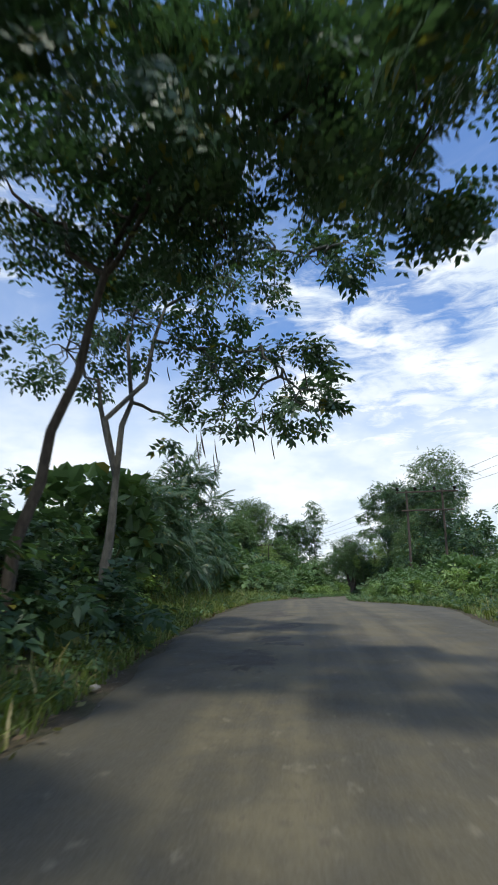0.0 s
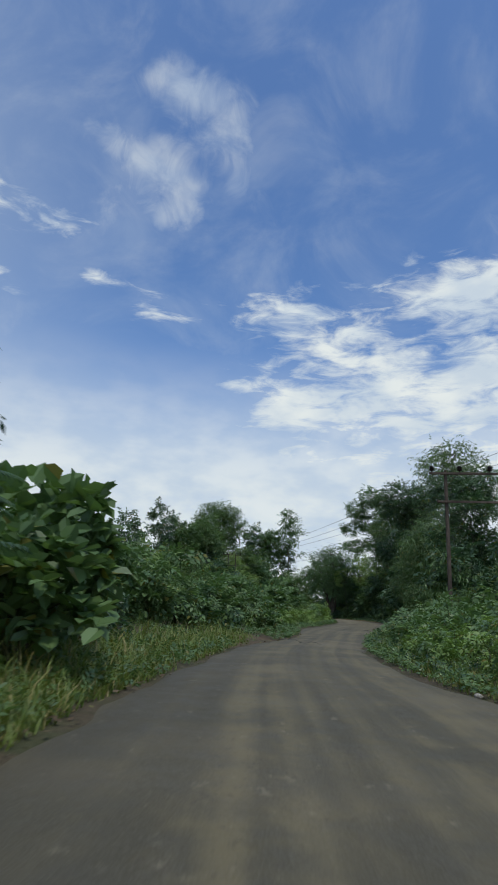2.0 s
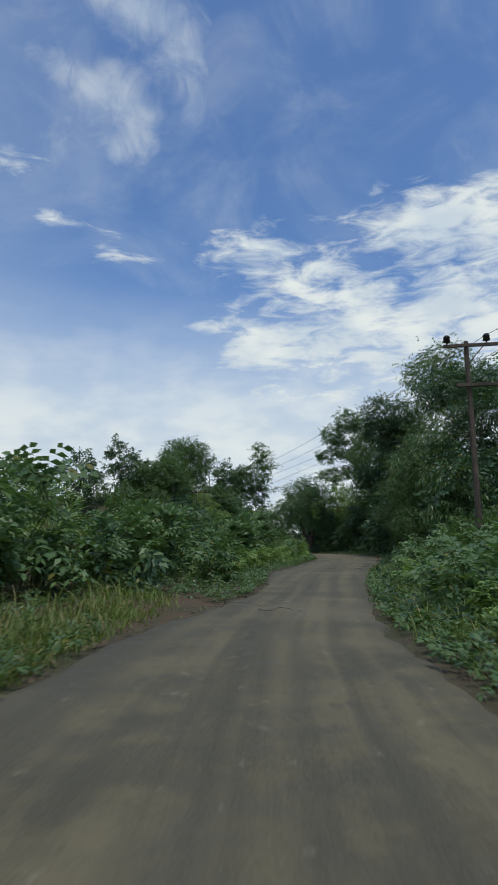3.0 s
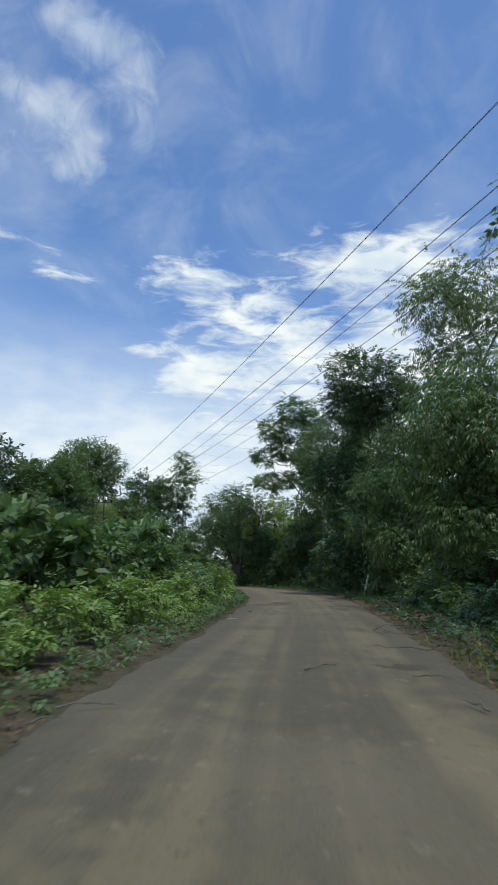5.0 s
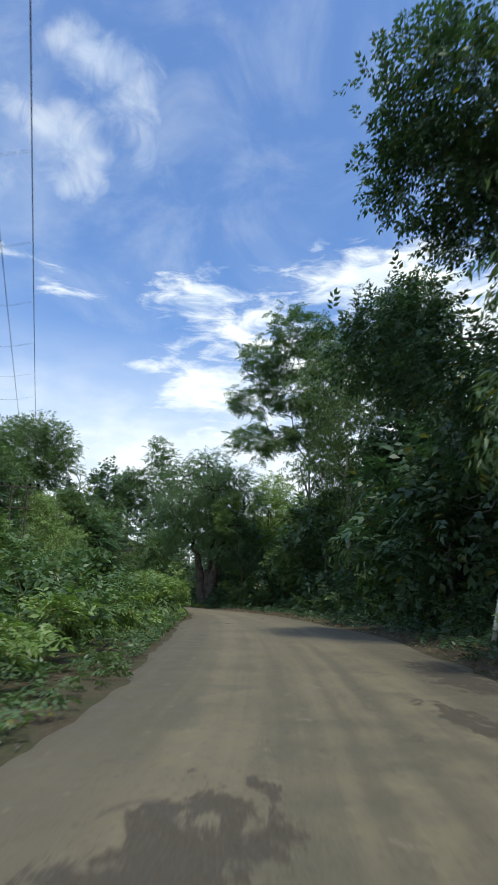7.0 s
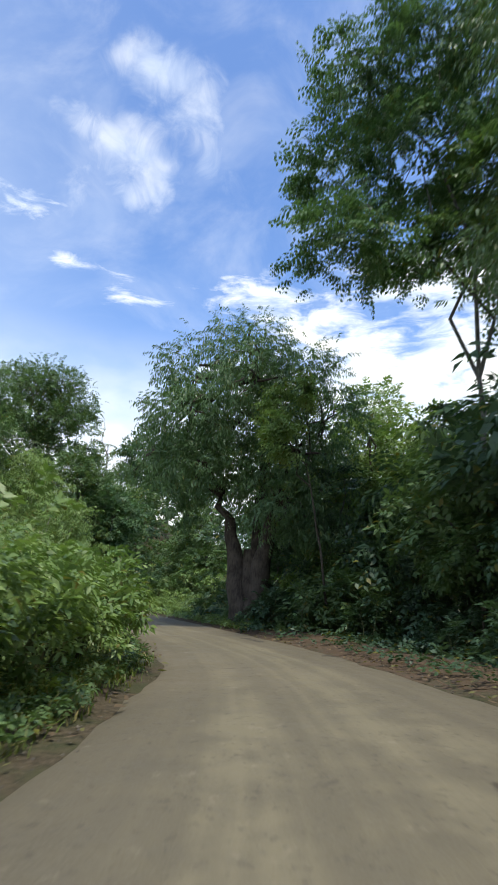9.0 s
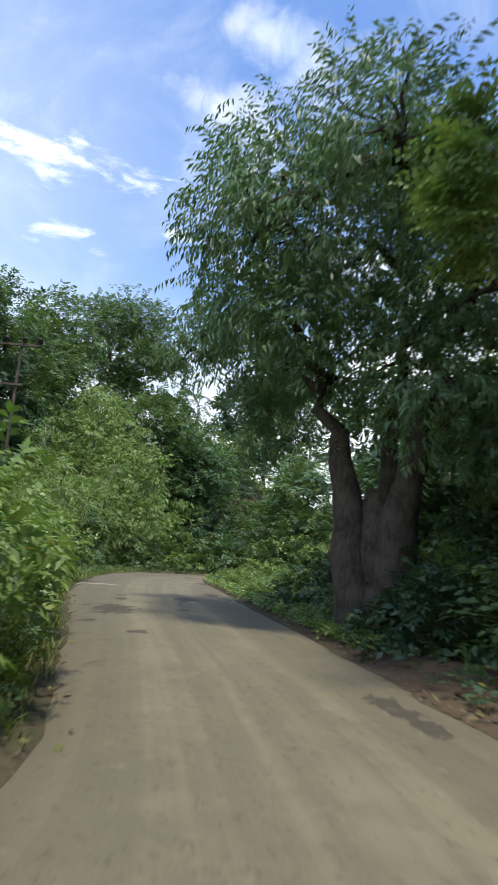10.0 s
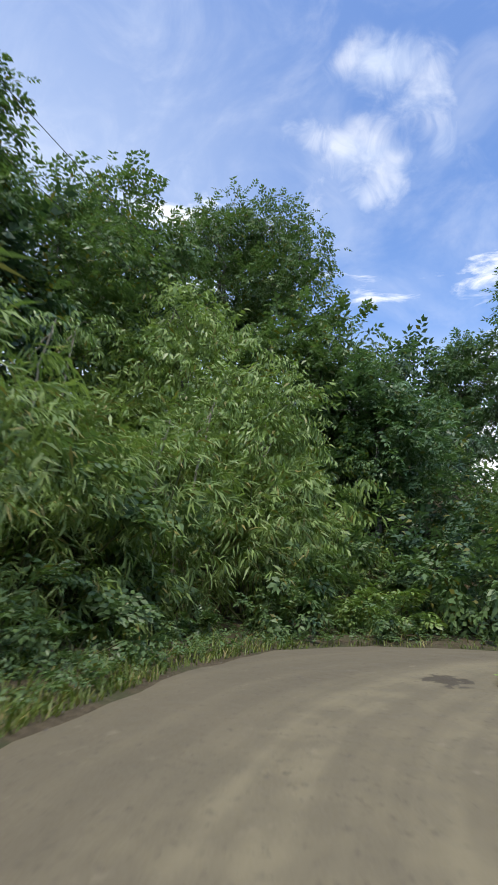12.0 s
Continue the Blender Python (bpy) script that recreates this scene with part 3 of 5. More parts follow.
# ---- trees ----
def tree(name, label, x, y, lobes, kind, size, count, leaf_mat, bark, fork, radius, lean=(0, 0), seed=0, tuft=0.28, category="tree", twigs=26, limbs=None, sides=9, stems=()):
    """A tree: tapered trunk to the fork, further stems from the same foot, limbs to the lobes of its crown, twigs, and leaves. Lobes are given from the tree's foot."""
    rng = np.random.default_rng(seed)
    if size > 0.5 and name != "woodland_tree":  # fine-leaved crowns
        finer = 0.9 if kind == "pinnate" else 0.84 if name == "hill_tree" else 0.76
        size, count = size * finer, int(count * {0.9: 1.15, 0.84: 1.25}.get(finer, 2.0 if kind == "droop" else 1.75))
    root = new(name)
    root.location = (x, y, ground_z(x, y) - 0.05)
    tagged(root, label, category)
    lobes = np.asarray(lobes, float)
    top = np.array([lean[0], lean[1], fork])
    trunk = bent((0, 0, 0), top, 0, rng, 8, 0.014)
    rad = radius * (1.0 - 0.45 * np.linspace(0, 1, 8))
    rad[0] *= 1.45
    rad[1] *= 1.1
    sub("trunk", tube("trunk", trunk, rad, bark, sides), root)
    grown = []
    for sx, sy, tx, ty, tz, r in stems:
        p = bent((sx, sy, 0), (tx, ty, tz), 0.12, rng, 7, 0.022)
        sub("trunk", tube("trunk", p, r * np.linspace(1.25, 0.5, 7), bark, sides), root)
        grown.append(p[2:])
    order = np.argsort(-lobes[:, 3] * lobes[:, 4] * lobes[:, 5])[: limbs or min(len(lobes), 7)]
    for k in order:
        end = lobes[k, :3] + np.array([0, 0, lobes[k, 5] * 0.3])
        start, thick = top, 0.55
        if len(grown) >= 3:
            forks = [g[i] for g in grown for i in (2, 3, 4)]
            start, thick = min(forks, key=lambda f: np.linalg.norm(f - end) + 0.25 * np.linalg.norm(f - top)), 0.32
        p = bent(start, end, 0.08 * np.linalg.norm(end - start), rng, 7, 0.09)
        grown.append(p)
        sub("limb", tube("limb", p, radius * np.linspace(thick, 0.1, 7), bark, 6), root)
    c, o, centre = tufts(lobes, count, rng, tuft)
    pieces = []
    for k in rng.choice(len(centre), min(twigs, len(centre)), replace=False):
        near = lobes[np.argmin(np.linalg.norm(lobes[:, :3] - centre[k], axis=1)), :3]
        pieces.append(tube_arrays(bent(near, centre[k], 0.05, rng, 5, 0.12), min(radius, 0.38) * np.linspace(0.16, 0.05, 5), 4))
    if pieces:
        tagged(sub("twig_work", joined("twig_work", pieces, bark), root), kind="stuff")
    v, q = scatter(kind, c, o, size, rng)
    sub("crown", array_mesh("crown", v, q, leaf_mat), root)
    return root


def round_crown(h, r, z0, rng, n=9, squash=0.7):
    """Lobes of a rounded crown between heights z0 and h, of radius r."""
    out = [(0, 0, (z0 + h) / 2, r * 0.6, r * 0.6, (h - z0) * 0.38)]
    for i in range(n):
        a = i * 2.4 + rng.uniform(-0.4, 0.4)
        f = (i + 0.5) / n
        z = z0 + (h - z0) * (0.15 + 0.72 * f)
        w = r * (0.62 if f < 0.6 else 0.62 * (1.25 - f) / 0.65)
        s = r * rng.uniform(0.32, 0.5)
        out.append((w * np.cos(a), w * np.sin(a), z, s, s, s * squash))
    return out


def bush(name, label, seed, kind, size, count, height, radius, leaf_mat, category="bush"):
    """A bush built at the origin: a few stems and a crown down to the ground."""
    rng = np.random.default_rng(seed)
    root = new(name)
    tagged(root, label, category)
    lobes = [(0, 0, height * 0.45, radius * 0.7, radius * 0.7, height * 0.45)]
    for i in range(6):
        a = i * 1.05 + rng.uniform(-0.3, 0.3)
        s = radius * rng.uniform(0.3, 0.5)
        lobes.append((radius * 0.55 * np.cos(a), radius * 0.55 * np.sin(a), height * rng.uniform(0.2, 0.8), s, s, s * 0.9))
    c, o, centre = tufts(lobes, count, rng, 0.17, 8, 0.05)
    stems = []
    for i in range(6):
        k = rng.integers(0, len(centre))
        stems.append(tube_arrays(bent((rng.normal(0, 0.12), rng.normal(0, 0.12), -0.1), centre[k], 0.1, rng, 5, 0.1), 0.022 * np.linspace(1, 0.3, 5) * (0.6 + height * 0.3), 5))
    tagged(sub("stem_clump", joined("stem_clump", stems, M_STEM), root), kind="stuff")
    v, q = scatter(kind, c, o, size, rng)
    sub("foliage", array_mesh("foliage", v, q, leaf_mat), root)
    return root


def put(ob, x, y, turn, s=1.0, sink=0.05, group=""):
    """A copy of a thing, standing on the ground at x, y."""
    m = pose(x, y, ground_z(x, y) - sink, 0, 0, turn)
    made = copy_thing(ob, m)
    made.scale = (s, s, s * random.uniform(0.85, 1.15))
    if group:
        made["group"] = group
    return made


def beside(edge, y, off):
    """The place off metres outside the road's edge, level with y along it."""
    poly = LEFT_EDGE if edge == "left" else RIGHT_EDGE
    i = int(np.clip(np.searchsorted(poly[:, 1], y), 1, len(poly) - 1))
    a, b = poly[i - 1], poly[i]
    t = (y - a[1]) / (b[1] - a[1] + 1e-9)
    p = a + (b - a) * t
    d = (b - a) / np.linalg.norm(b - a)
    nrm = np.array([-d[1], d[0]]) if edge == "left" else np.array([d[1], -d[0]])
    q = p + nrm * off
    return float(q[0]), float(q[1])


# ---- near trees ----
A_LOBES = [(3.7, 0.2, 4.3, 0.75, 0.7, 0.5), (2.7, 0.3, 4.0, 0.85, 0.7, 0.4), (1.6, 0.2, 3.7, 0.7, 0.6, 0.3), (3.4, 0.9, 5.3, 0.9, 0.9, 0.5), (1.7, 1.4, 5.6, 1.1, 1.1, 0.6),
           (3.7, 2.3, 4.7, 0.75, 0.7, 0.4), (1.6, 2.6, 5.5, 1.1, 1.0, 0.6), (0.4, 0.0, 6.3, 1.4, 1.4, 0.9), (2.5, 0.0, 6.6, 1.3, 1.2, 0.7), (1.0, 0.5, 7.9, 1.7, 1.6, 0.9), (-1.2, 0.2, 5.8, 1.2, 1.2, 0.8), (4.1, 0.4, 5.6, 0.4, 0.4, 0.25), (4.4, 0.0, 6.9, 0.8, 0.7, 0.4), (4.9, -0.4, 7.0, 0.5, 0.5, 0.35), (3.4, 0.0, 7.5, 1.0, 0.9, 0.5)]
tree_a = tree("pod_tree", "slender grey-barked tree with dark leaves and hanging pods", -5.3, 10.6, A_LOBES, "broad", 0.31, 1550, M_DEEP, M_BARK_GREY, 2.9, 0.12, (0.25, -0.1), 11, 0.15, twigs=90, limbs=14)


def hang_pods(root, lobes, seed):
    rng = np.random.default_rng(seed)
    for k in range(26):
        l = lobes[rng.integers(0, 8)]
        x, y, z = l[0] + rng.normal(0, l[3] * 0.6), l[1] + rng.normal(0, l[4] * 0.6), l[2] - l[5] * 0.4
        drop = rng.uniform(0.3, 0.6)
        p = [(x, y, z), (x + 0.02, y, z - drop * 0.4), (x + 0.05, y + 0.02, z - drop * 0.8), (x + 0.07, y + 0.02, z - drop)]
        sub("pod", tube("pod", p, (0.003, 0.011, 0.012, 0.003), M_BARK, 5), root)


hang_pods(tree_a, A_LOBES, 5)
B_LOBES = [(3.2, -0.6, 6.9, 1.5, 1.5, 0.9), (4.5, -1.0, 5.9, 1.2, 1.1, 0.6), (5.6, -2.0, 5.0, 0.9, 0.8, 0.45), (6.3, -2.2, 5.4, 0.8, 0.8, 0.55), (2.0, 0.0, 7.2, 1.4, 1.4, 0.8), (1.2, 0.4, 6.2, 1.1, 1.1, 0.8),
           (3.0, 0.4, 5.7, 0.9, 0.9, 0.6), (-0.6, -0.4, 6.6, 1.4, 1.3, 0.8), (6.9, -1.2, 6.6, 0.8, 0.8, 0.5), (4.6, 0.2, 7.4, 1.3, 1.3, 0.7), (-1.0, -1.0, 4.4, 0.8, 0.8, 0.6), (2.9, -2.7, 6.1, 1.2, 1.1, 0.7), (5.9, 0.3, 6.1, 0.6, 0.6, 0.5), (5.4, -1.2, 6.2, 0.9, 0.8, 0.6)]
tree("leaning_tree", "leaning dark tree with feathery leaves over the road", -5.0, 6.9, B_LOBES, "pinnate", 0.42, 1450, M_DEEP, M_BARK, 5.2, 0.095, (1.3, 0.1), 12, 0.28, twigs=50, limbs=9)


def feather_tree(x, y, h, r, seed, label="young feathery-leaved tree in the roadside scrub"):
    rng = np.random.default_rng(seed)
    tree("feathery_tree", label, x, y, round_crown(h, r, 0.8, rng, 9, 0.5), "frond", 0.5, 720, M_DEEP, M_STEM, h * 0.5, 0.05, (0.1, 0), seed, 0.35, twigs=16, limbs=6)


feather_tree(-6.7, 16.6, 3.9, 1.4, 21)
feather_tree(-6.9, 20.2, 5.3, 1.4, 24)
feather_tree(-7.1, 23.2, 3.7, 1.1, 22)

# added out of view behind the start, to cast shade on the left verge
tree("leaning_tree", "unseen dark tree added behind the start to shade the road's left edge", -4.0, -1.5, [(1.6, 0.6, 5.6, 1.5, 1.5, 0.9), (2.6, 1.6, 6.2, 1.3, 1.3, 0.8), (0.6, 1.8, 6.0, 1.4, 1.4, 0.9), (0.4, -0.4, 5.2, 1.3, 1.3, 0.9), (1.4, 2.8, 6.9, 1.3, 1.3, 0.8), (-0.6, 0.8, 4.4, 1.1, 1.1, 0.8)], "pinnate", 0.45, 700, M_DEEP, M_BARK, 3.6, 0.13, (0.3, 0.2), 13, 0.28, twigs=20, limbs=6)

# ---- trees along the road ----
rng0 = np.random.default_rng(77)
tree("flat_topped_tree", "tall open-crowned tree with a flat top at the wood's edge", 5.2, 68, [(-1.2, 0, 11.2, 2.2, 2.0, 0.8), (1.2, 0.5, 11.6, 2.2, 2.0, 0.8), (0, -1, 9.4, 2.0, 2.0, 0.9), (-0.8, 1, 7.5, 1.8, 1.8, 1.0), (1.5, 0, 7.0, 1.8, 1.6, 1.1), (0, 0, 5.0, 1.8, 1.8, 1.4)], "broad", 0.62, 1500, M_DEEP, M_BARK_GREY, 6.0, 0.16, (0.2, 0), 31)
tree("round_topped_tree", "tall tree with two bare stems under a round crown", 3.2, 97, [(-0.8, -2, 15.2, 2.3, 2.3, 1.6), (-1.8, -1, 13.4, 1.7, 1.7, 1.1), (1.3, -1, 14.2, 1.9, 1.9, 1.2), (0.4, 1, 12.8, 1.6, 1.6, 0.9), (2.2, 0, 11.4, 1.4, 1.4, 0.8), (-2.6, 1.5, 9.0, 1.8, 1.8, 1.2), (0.5, 0, 7.2, 2.4, 2.2, 1.3)], "broad", 0.56, 2700, M_DEEP, M_BARK_GREY, 8.6, 0.17, (0, -0.6), 32, 0.3)
tree("tall_open_tree", "very tall tree with an open leafy crown", 7.4, 87.4, [(0, 0, 19.0, 2.2, 2.2, 1.5), (-2.2, -1, 17.2, 1.9, 1.9, 1.2), (1.8, 0, 17.0, 2.0, 2.0, 1.2), (-1, 1, 15.0, 1.8, 1.8, 1.1), (1, -1, 13.0, 1.9, 1.9, 1.2), (-2, 0, 11.5, 2.0, 2.0, 1.4)], "droop", 0.6, 1500, M_MID, M_BARK_GREY, 11.0, 0.22, (0, 0), 34, 0.3)
tree("drooping_tree", "broad tree with sunlit drooping leaves beside the road", 3.9, 77.5, [(0, 0, 8.6, 1.7, 1.7, 1.1), (-1.3, -0.5, 7.2, 1.5, 1.6, 1.1), (0.5, -1.2, 6.2, 1.6, 1.5, 1.2), (-1.5, 0.6, 5.2, 1.4, 1.4, 1.1), (0.8, 1, 4.4, 1.7, 1.7, 1.3), (-1.0, -0.6, 3.4, 1.3, 1.3, 1.0)], "droop", 0.62, 2100, M_MID, M_BARK, 3.4, 0.15, (0, 0), 35, 0.28)
tree("drooping_tree", "tree with low green drooping branches beside the road", 4.4, 90.5, [(0, 0, 9.4, 1.9, 1.9, 1.2), (-1.6, -0.6, 7.0, 1.6, 1.6, 1.0), (0.5, -1.4, 6.0, 1.7, 1.6, 1.1), (-2.2, 0.4, 4.6, 1.5, 1.5, 0.8), (-1.4, -1.6, 3.6, 1.4, 1.4, 0.8), (1, 1, 4.4, 1.7, 1.7, 1.3)], "droop", 0.6, 2100, M_MID, M_BARK, 3.8, 0.16, (-0.2, 0), 36, 0.28)
tree("tall_open_tree", "tall pale-stemmed tree with an open grey-green crown", -0.3, 123.7, [(-0.8, -1, 20.4, 2.2, 2.2, 1.5), (-3.2, -1, 18.4, 1.9, 1.9, 1.4), (1.8, 0, 19.0, 2.1, 2.1, 1.4), (-1.4, 0, 16.2, 2.2, 2.2, 1.3), (-4.2, -0.6, 14.8, 1.6, 1.6, 0.8), (1.8, 0.5, 15.4, 2.0, 2.0, 1.3), (-1.0, 0.5, 12.8, 2.0, 2.0, 1.0), (-4.0, -1.6, 11.6, 1.9, 1.8, 0.9), (2.4, 0.4, 11.2, 1.8, 1.8, 1.1)], "pinnate", 0.55, 2100, M_BLUISH, M_BARK_GREY, 8.0, 0.13, (0, 0), 37, 0.24, limbs=9, twigs=40)
tree("tall_open_tree", "slender tree beside a taller one", 0.2, 122.5, [(0.4, 0, 14.6, 1.5, 1.5, 1.2), (-0.6, 0.4, 12.6, 1.3, 1.3, 0.9), (0.6, -0.4, 10.6, 1.4, 1.4, 1.0)], "pinnate", 0.6, 330, M_MID, M_BARK_PALE, 9.0, 0.08, (0.3, 0), 57, 0.26)
tree("forest_tree", "tall dark tree at the edge of the wood", 4.4, 111.5, [(-0.6, -1, 15.6, 2.2, 2.2, 1.5), (0.8, 0, 17.0, 2.0, 2.0, 1.2), (-0.6, 0, 13.0, 2.1, 2.1, 1.3), (0.9, 0, 11.0, 2.2, 2.2, 1.5), (-0.4, 0.5, 8.6, 2.1, 2.1, 1.4), (0.5, 0, 6.0, 2.4, 2.4, 1.8)], "broad", 0.6, 1700, M_DEEP, M_BARK_GREY, 7.5, 0.18, (0, 0), 33, 0.28)
tree("tall_open_tree", "tall green tree behind the roadside trees", 1.6, 117.5, [(0, 0, 16.5, 2.0, 2.0, 1.4), (-1.6, -0.5, 14.2, 1.8, 1.8, 1.3), (1.5, 0.6, 13.6, 1.9, 1.9, 1.3), (0, -1, 11.4, 2.0, 2.0, 1.4), (-1.4, 0.3, 9.0, 1.8, 1.8, 1.3), (0.8, 0, 7.0, 2.0, 2.0, 1.5)], "droop", 0.55, 1700, M_MID, M_BARK_PALE, 6.5, 0.17, (0, 0), 38, 0.3)
R_LOBES = [(0, 0, 10.9, 1.8, 1.8, 1.3), (-2.1, -0.6, 9.7, 1.6, 1.6, 1.3), (2.0, 0.4, 9.8, 1.7, 1.7, 1.3), (-3.1, 0, 7.8, 1.3, 1.4, 1.3), (-2.0, -2.1, 7.6, 1.4, 1.4, 1.3), (0.5, -2.4, 8.7, 1.5, 1.5, 1.4), (2.9, -0.5, 7.6, 1.5, 1.5, 1.4),
           (-3.0, 1.0, 5.9, 1.2, 1.2, 1.1), (-1.7, -1.8, 5.6, 1.1, 1.1, 1.0), (2.1, -1.8, 6.1, 1.3, 1.3, 1.2), (0.3, 2.1, 8.4, 1.8, 1.7, 1.5), (-0.5, 0, 7.8, 1.3, 1.3, 1.5), (2.8, 1.5, 5.4, 1.4, 1.4, 1.3), (2.6, -0.6, 3.8, 1.1, 1.1, 1.0), (1.6, -1.6, 4.2, 1.2, 1.2, 1.1), (-1.0, 0.6, 5.3, 1.0, 1.0, 1.2), (0.6, -0.6, 5.3, 1.3, 1.3, 1.2), (-4.9, 1.6, 6.5, 0.8, 0.8, 0.5), (-3.2, 3.2, 6.2, 0.8, 0.8, 0.7), (-3.6, 4.6, 4.7, 0.7, 0.7, 0.7), (-3.4, 3.7, 5.5, 0.7, 0.7, 0.6), (-4.2, 2.4, 7.8, 1.2, 1.2, 0.9)]
tree("spreading_tree", "large old tree with a thick forked trunk and drooping leaves", -8.0, 128.4, R_LOBES, "droop", 0.36, 9200, M_BLUISH, M_BARK, 2.8, 0.5, (0.1, 0.1), 39, 0.22, twigs=80, limbs=22, sides=12,
     stems=((0.2, -0.12, 0.9, -0.35, 4.2, 0.4), (-0.2, -0.1, -0.75, 0.1, 4.0, 0.38), (0.1, 0.2, 0.3, 0.7, 4.5, 0.26)))
tree("feathery_tree", "slender yellow-green feathery tree in front of the large old tree", -4.9, 125.4, [(-1.8, -1.5, 6.5, 0.6, 0.6, 0.4), (-1.5, -1.2, 5.8, 0.5, 0.5, 0.35), (-1.3, -1.1, 7.3, 0.6, 0.6, 0.4), (-1.7, -0.8, 7.0, 0.5, 0.5, 0.4), (-0.8, -0.9, 7.9, 0.55, 0.55, 0.4)], "pinnate", 0.4, 210, M_LIGHT, M_BARK, 4.6, 0.045, (-0.6, -0.5), 68, 0.26, twigs=18)
tree("roadside_tree", "sunlit leafy tree behind the large old tree", -2.8, 135.5, round_crown(12.6, 3.6, 1.0, rng0, 12), "broad", 0.6, 1700, M_LIGHT, M_BARK, 4.0, 0.14, (0, 0), 52)
tree("roadside_tree", "yellow-green tree in the gap of the wood", -0.2, 131.8, round_crown(10.0, 2.7, 1.0, rng0, 11), "broad", 0.6, 1300, M_LIGHT, M_BARK, 4.0, 0.14, (0, 0), 53)
tree("roadside_tree", "low yellow-green tree beside the large old tree", -4.0, 131.0, round_crown(8.4, 2.3, 0.8, np.random.default_rng(67), 10), "broad", 0.55, 900, M_LIGHT, M_BARK, 3.5, 0.1, (0, 0), 67)
tree("roadside_tree", "dark tree deep in the wood", 4.2, 127, round_crown(11.0, 3.4, 1.0, rng0, 11), "broad", 0.7, 1200, M_DEEP, M_BARK, 4.0, 0.16, (0, 0), 54)
tree("forest_tree", "tall dark tree behind the roadside bushes", 4.8, 112.8, [(-0.2, 0, 17.2, 1.5, 1.5, 1.1), (-0.6, 0.5, 15.2, 1.6, 1.6, 1.1), (0.6, 0, 15.0, 1.6, 1.6, 1.1), (-0.4, -0.3, 13.0, 1.8, 1.8, 1.2), (0.6, 0.4, 11.0, 1.8, 1.8, 1.2), (-0.6, 0, 9.0, 1.9, 1.9, 1.3), (0.4, 0, 7.0, 1.9, 1.9, 1.4)], "broad", 0.55, 1500, M_DEEP, M_BARK_GREY, 8.0, 0.17, (0, 0), 58, 0.28)
tree("roadside_tree", "low leafy tree at the foot of a taller one", -0.9, 122.4, round_crown(6.4, 2.2, 0.8, np.random.default_rng(5), 10), "broad", 0.5, 1000, M_MID, M_BARK, 3.0, 0.1, (0, 0), 59)
tree("bare_stump_tree", "dead upright stem among the roadside trees", -3.4, 131, [(0, 0, 7.0, 0.7, 0.7, 0.7), (0.5, 0.2, 5.2, 0.8, 0.8, 0.7)], "broad", 0.5, 60, M_LIME, M_BARK, 8.2, 0.09, (0.2, 0), 40)

# ---- trees on the hill ----
tree("hill_tree", "broad round-crowned tree on the hill", -37.8, 166.4, [(0, 0, 14.7, 2.6, 2.6, 1.6), (-2.8, -0.5, 14.2, 2.4, 2.4, 1.5), (2.9, -0.3, 13.7, 2.4, 2.4, 1.5), (-4.8, 0, 12.2, 2.0, 2.0, 1.4), (5.0, -0.2, 11.4, 2.1, 2.1, 1.5), (0, -2.5, 12.4, 2.5, 2.2, 1.6), (0, 2.5, 12.5, 2.5, 2.2, 1.5),
      (3.8, -1.5, 9.2, 2.2, 2.0, 1.4), (-3.5, -1.5, 9.6, 2.2, 2.0, 1.5), (5.8, -1.0, 8.4, 1.6, 1.5, 1.1), (0.5, -1.5, 9.0, 2.4, 2.2, 1.6), (1.0, -1.0, 6.5, 2.4, 2.2, 1.6)], "broad", 0.6, 4200, M_MID, M_BARK_GREY, 7.0, 0.3, (0, 0), 41)
tree("hill_tree", "open-crowned pale tree on the hill", -35.3, 144.6, round_crown(15.0, 3.4, 8.0, rng0, 10, 0.5), "broad", 0.6, 1500, M_MID, M_BARK_PALE, 6.5, 0.13, (0.3, 0), 42)
tree("hill_tree", "leafy tree rising from the hillside thicket", -31.5, 154.5, round_crown(11.0, 4.0, 0.5, rng0, 12), "droop", 0.75, 2200, M_LIGHT, M_BARK_GREY, 4.0, 0.16, (0, 0), 43)
tree("hill_tree", "pale open tree standing beyond the bend", -27.8, 186, round_crown(12.5, 3.8, 3.0, rng0, 11, 0.5), "broad", 0.8, 1500, M_BLUISH, M_BARK_GREY, 6.0, 0.24, (0, 0), 44)
tree("hill_tree", "tall round-topped tree far beyond the bend", -22.4, 187, round_crown(24.0, 4.2, 8.0, np.random.default_rng(66), 11, 0.6), "broad", 0.9, 900, M_BLUISH, M_BARK_GREY, 10.0, 0.26, (0, 0), 66)
tree("hill_tree", "leafy tree beyond the bend", -26.0, 161, round_crown(8.6, 3.2, 1.0, rng0, 11), "broad", 0.65, 1700, M_BLUISH, M_BARK_GREY, 5.0, 0.15, (0, 0), 45)
tree("hill_tree", "pale slender tree leaning from the thicket", -27.5, 153, round_crown(8.0, 2.8, 0.6, rng0, 10), "droop", 0.62, 1700, M_LIGHT, M_BARK_PALE, 4.5, 0.08, (0.6, 0), 46)
tree("hill_tree", "broad tree at the foot of the hill", -16.5, 160.5, round_crown(9.6, 3.4, 0.8, rng0, 11), "broad", 0.65, 1600, M_MID, M_BARK_GREY, 4.0, 0.16, (0, 0), 47)
tree("hill_tree", "leafy tree on the hill's shoulder", -39, 140, round_crown(10.5, 4.2, 1.0, rng0, 11), "broad", 0.75, 1700, M_MID, M_BARK_GREY, 5.0, 0.16, (0, 0), 48)
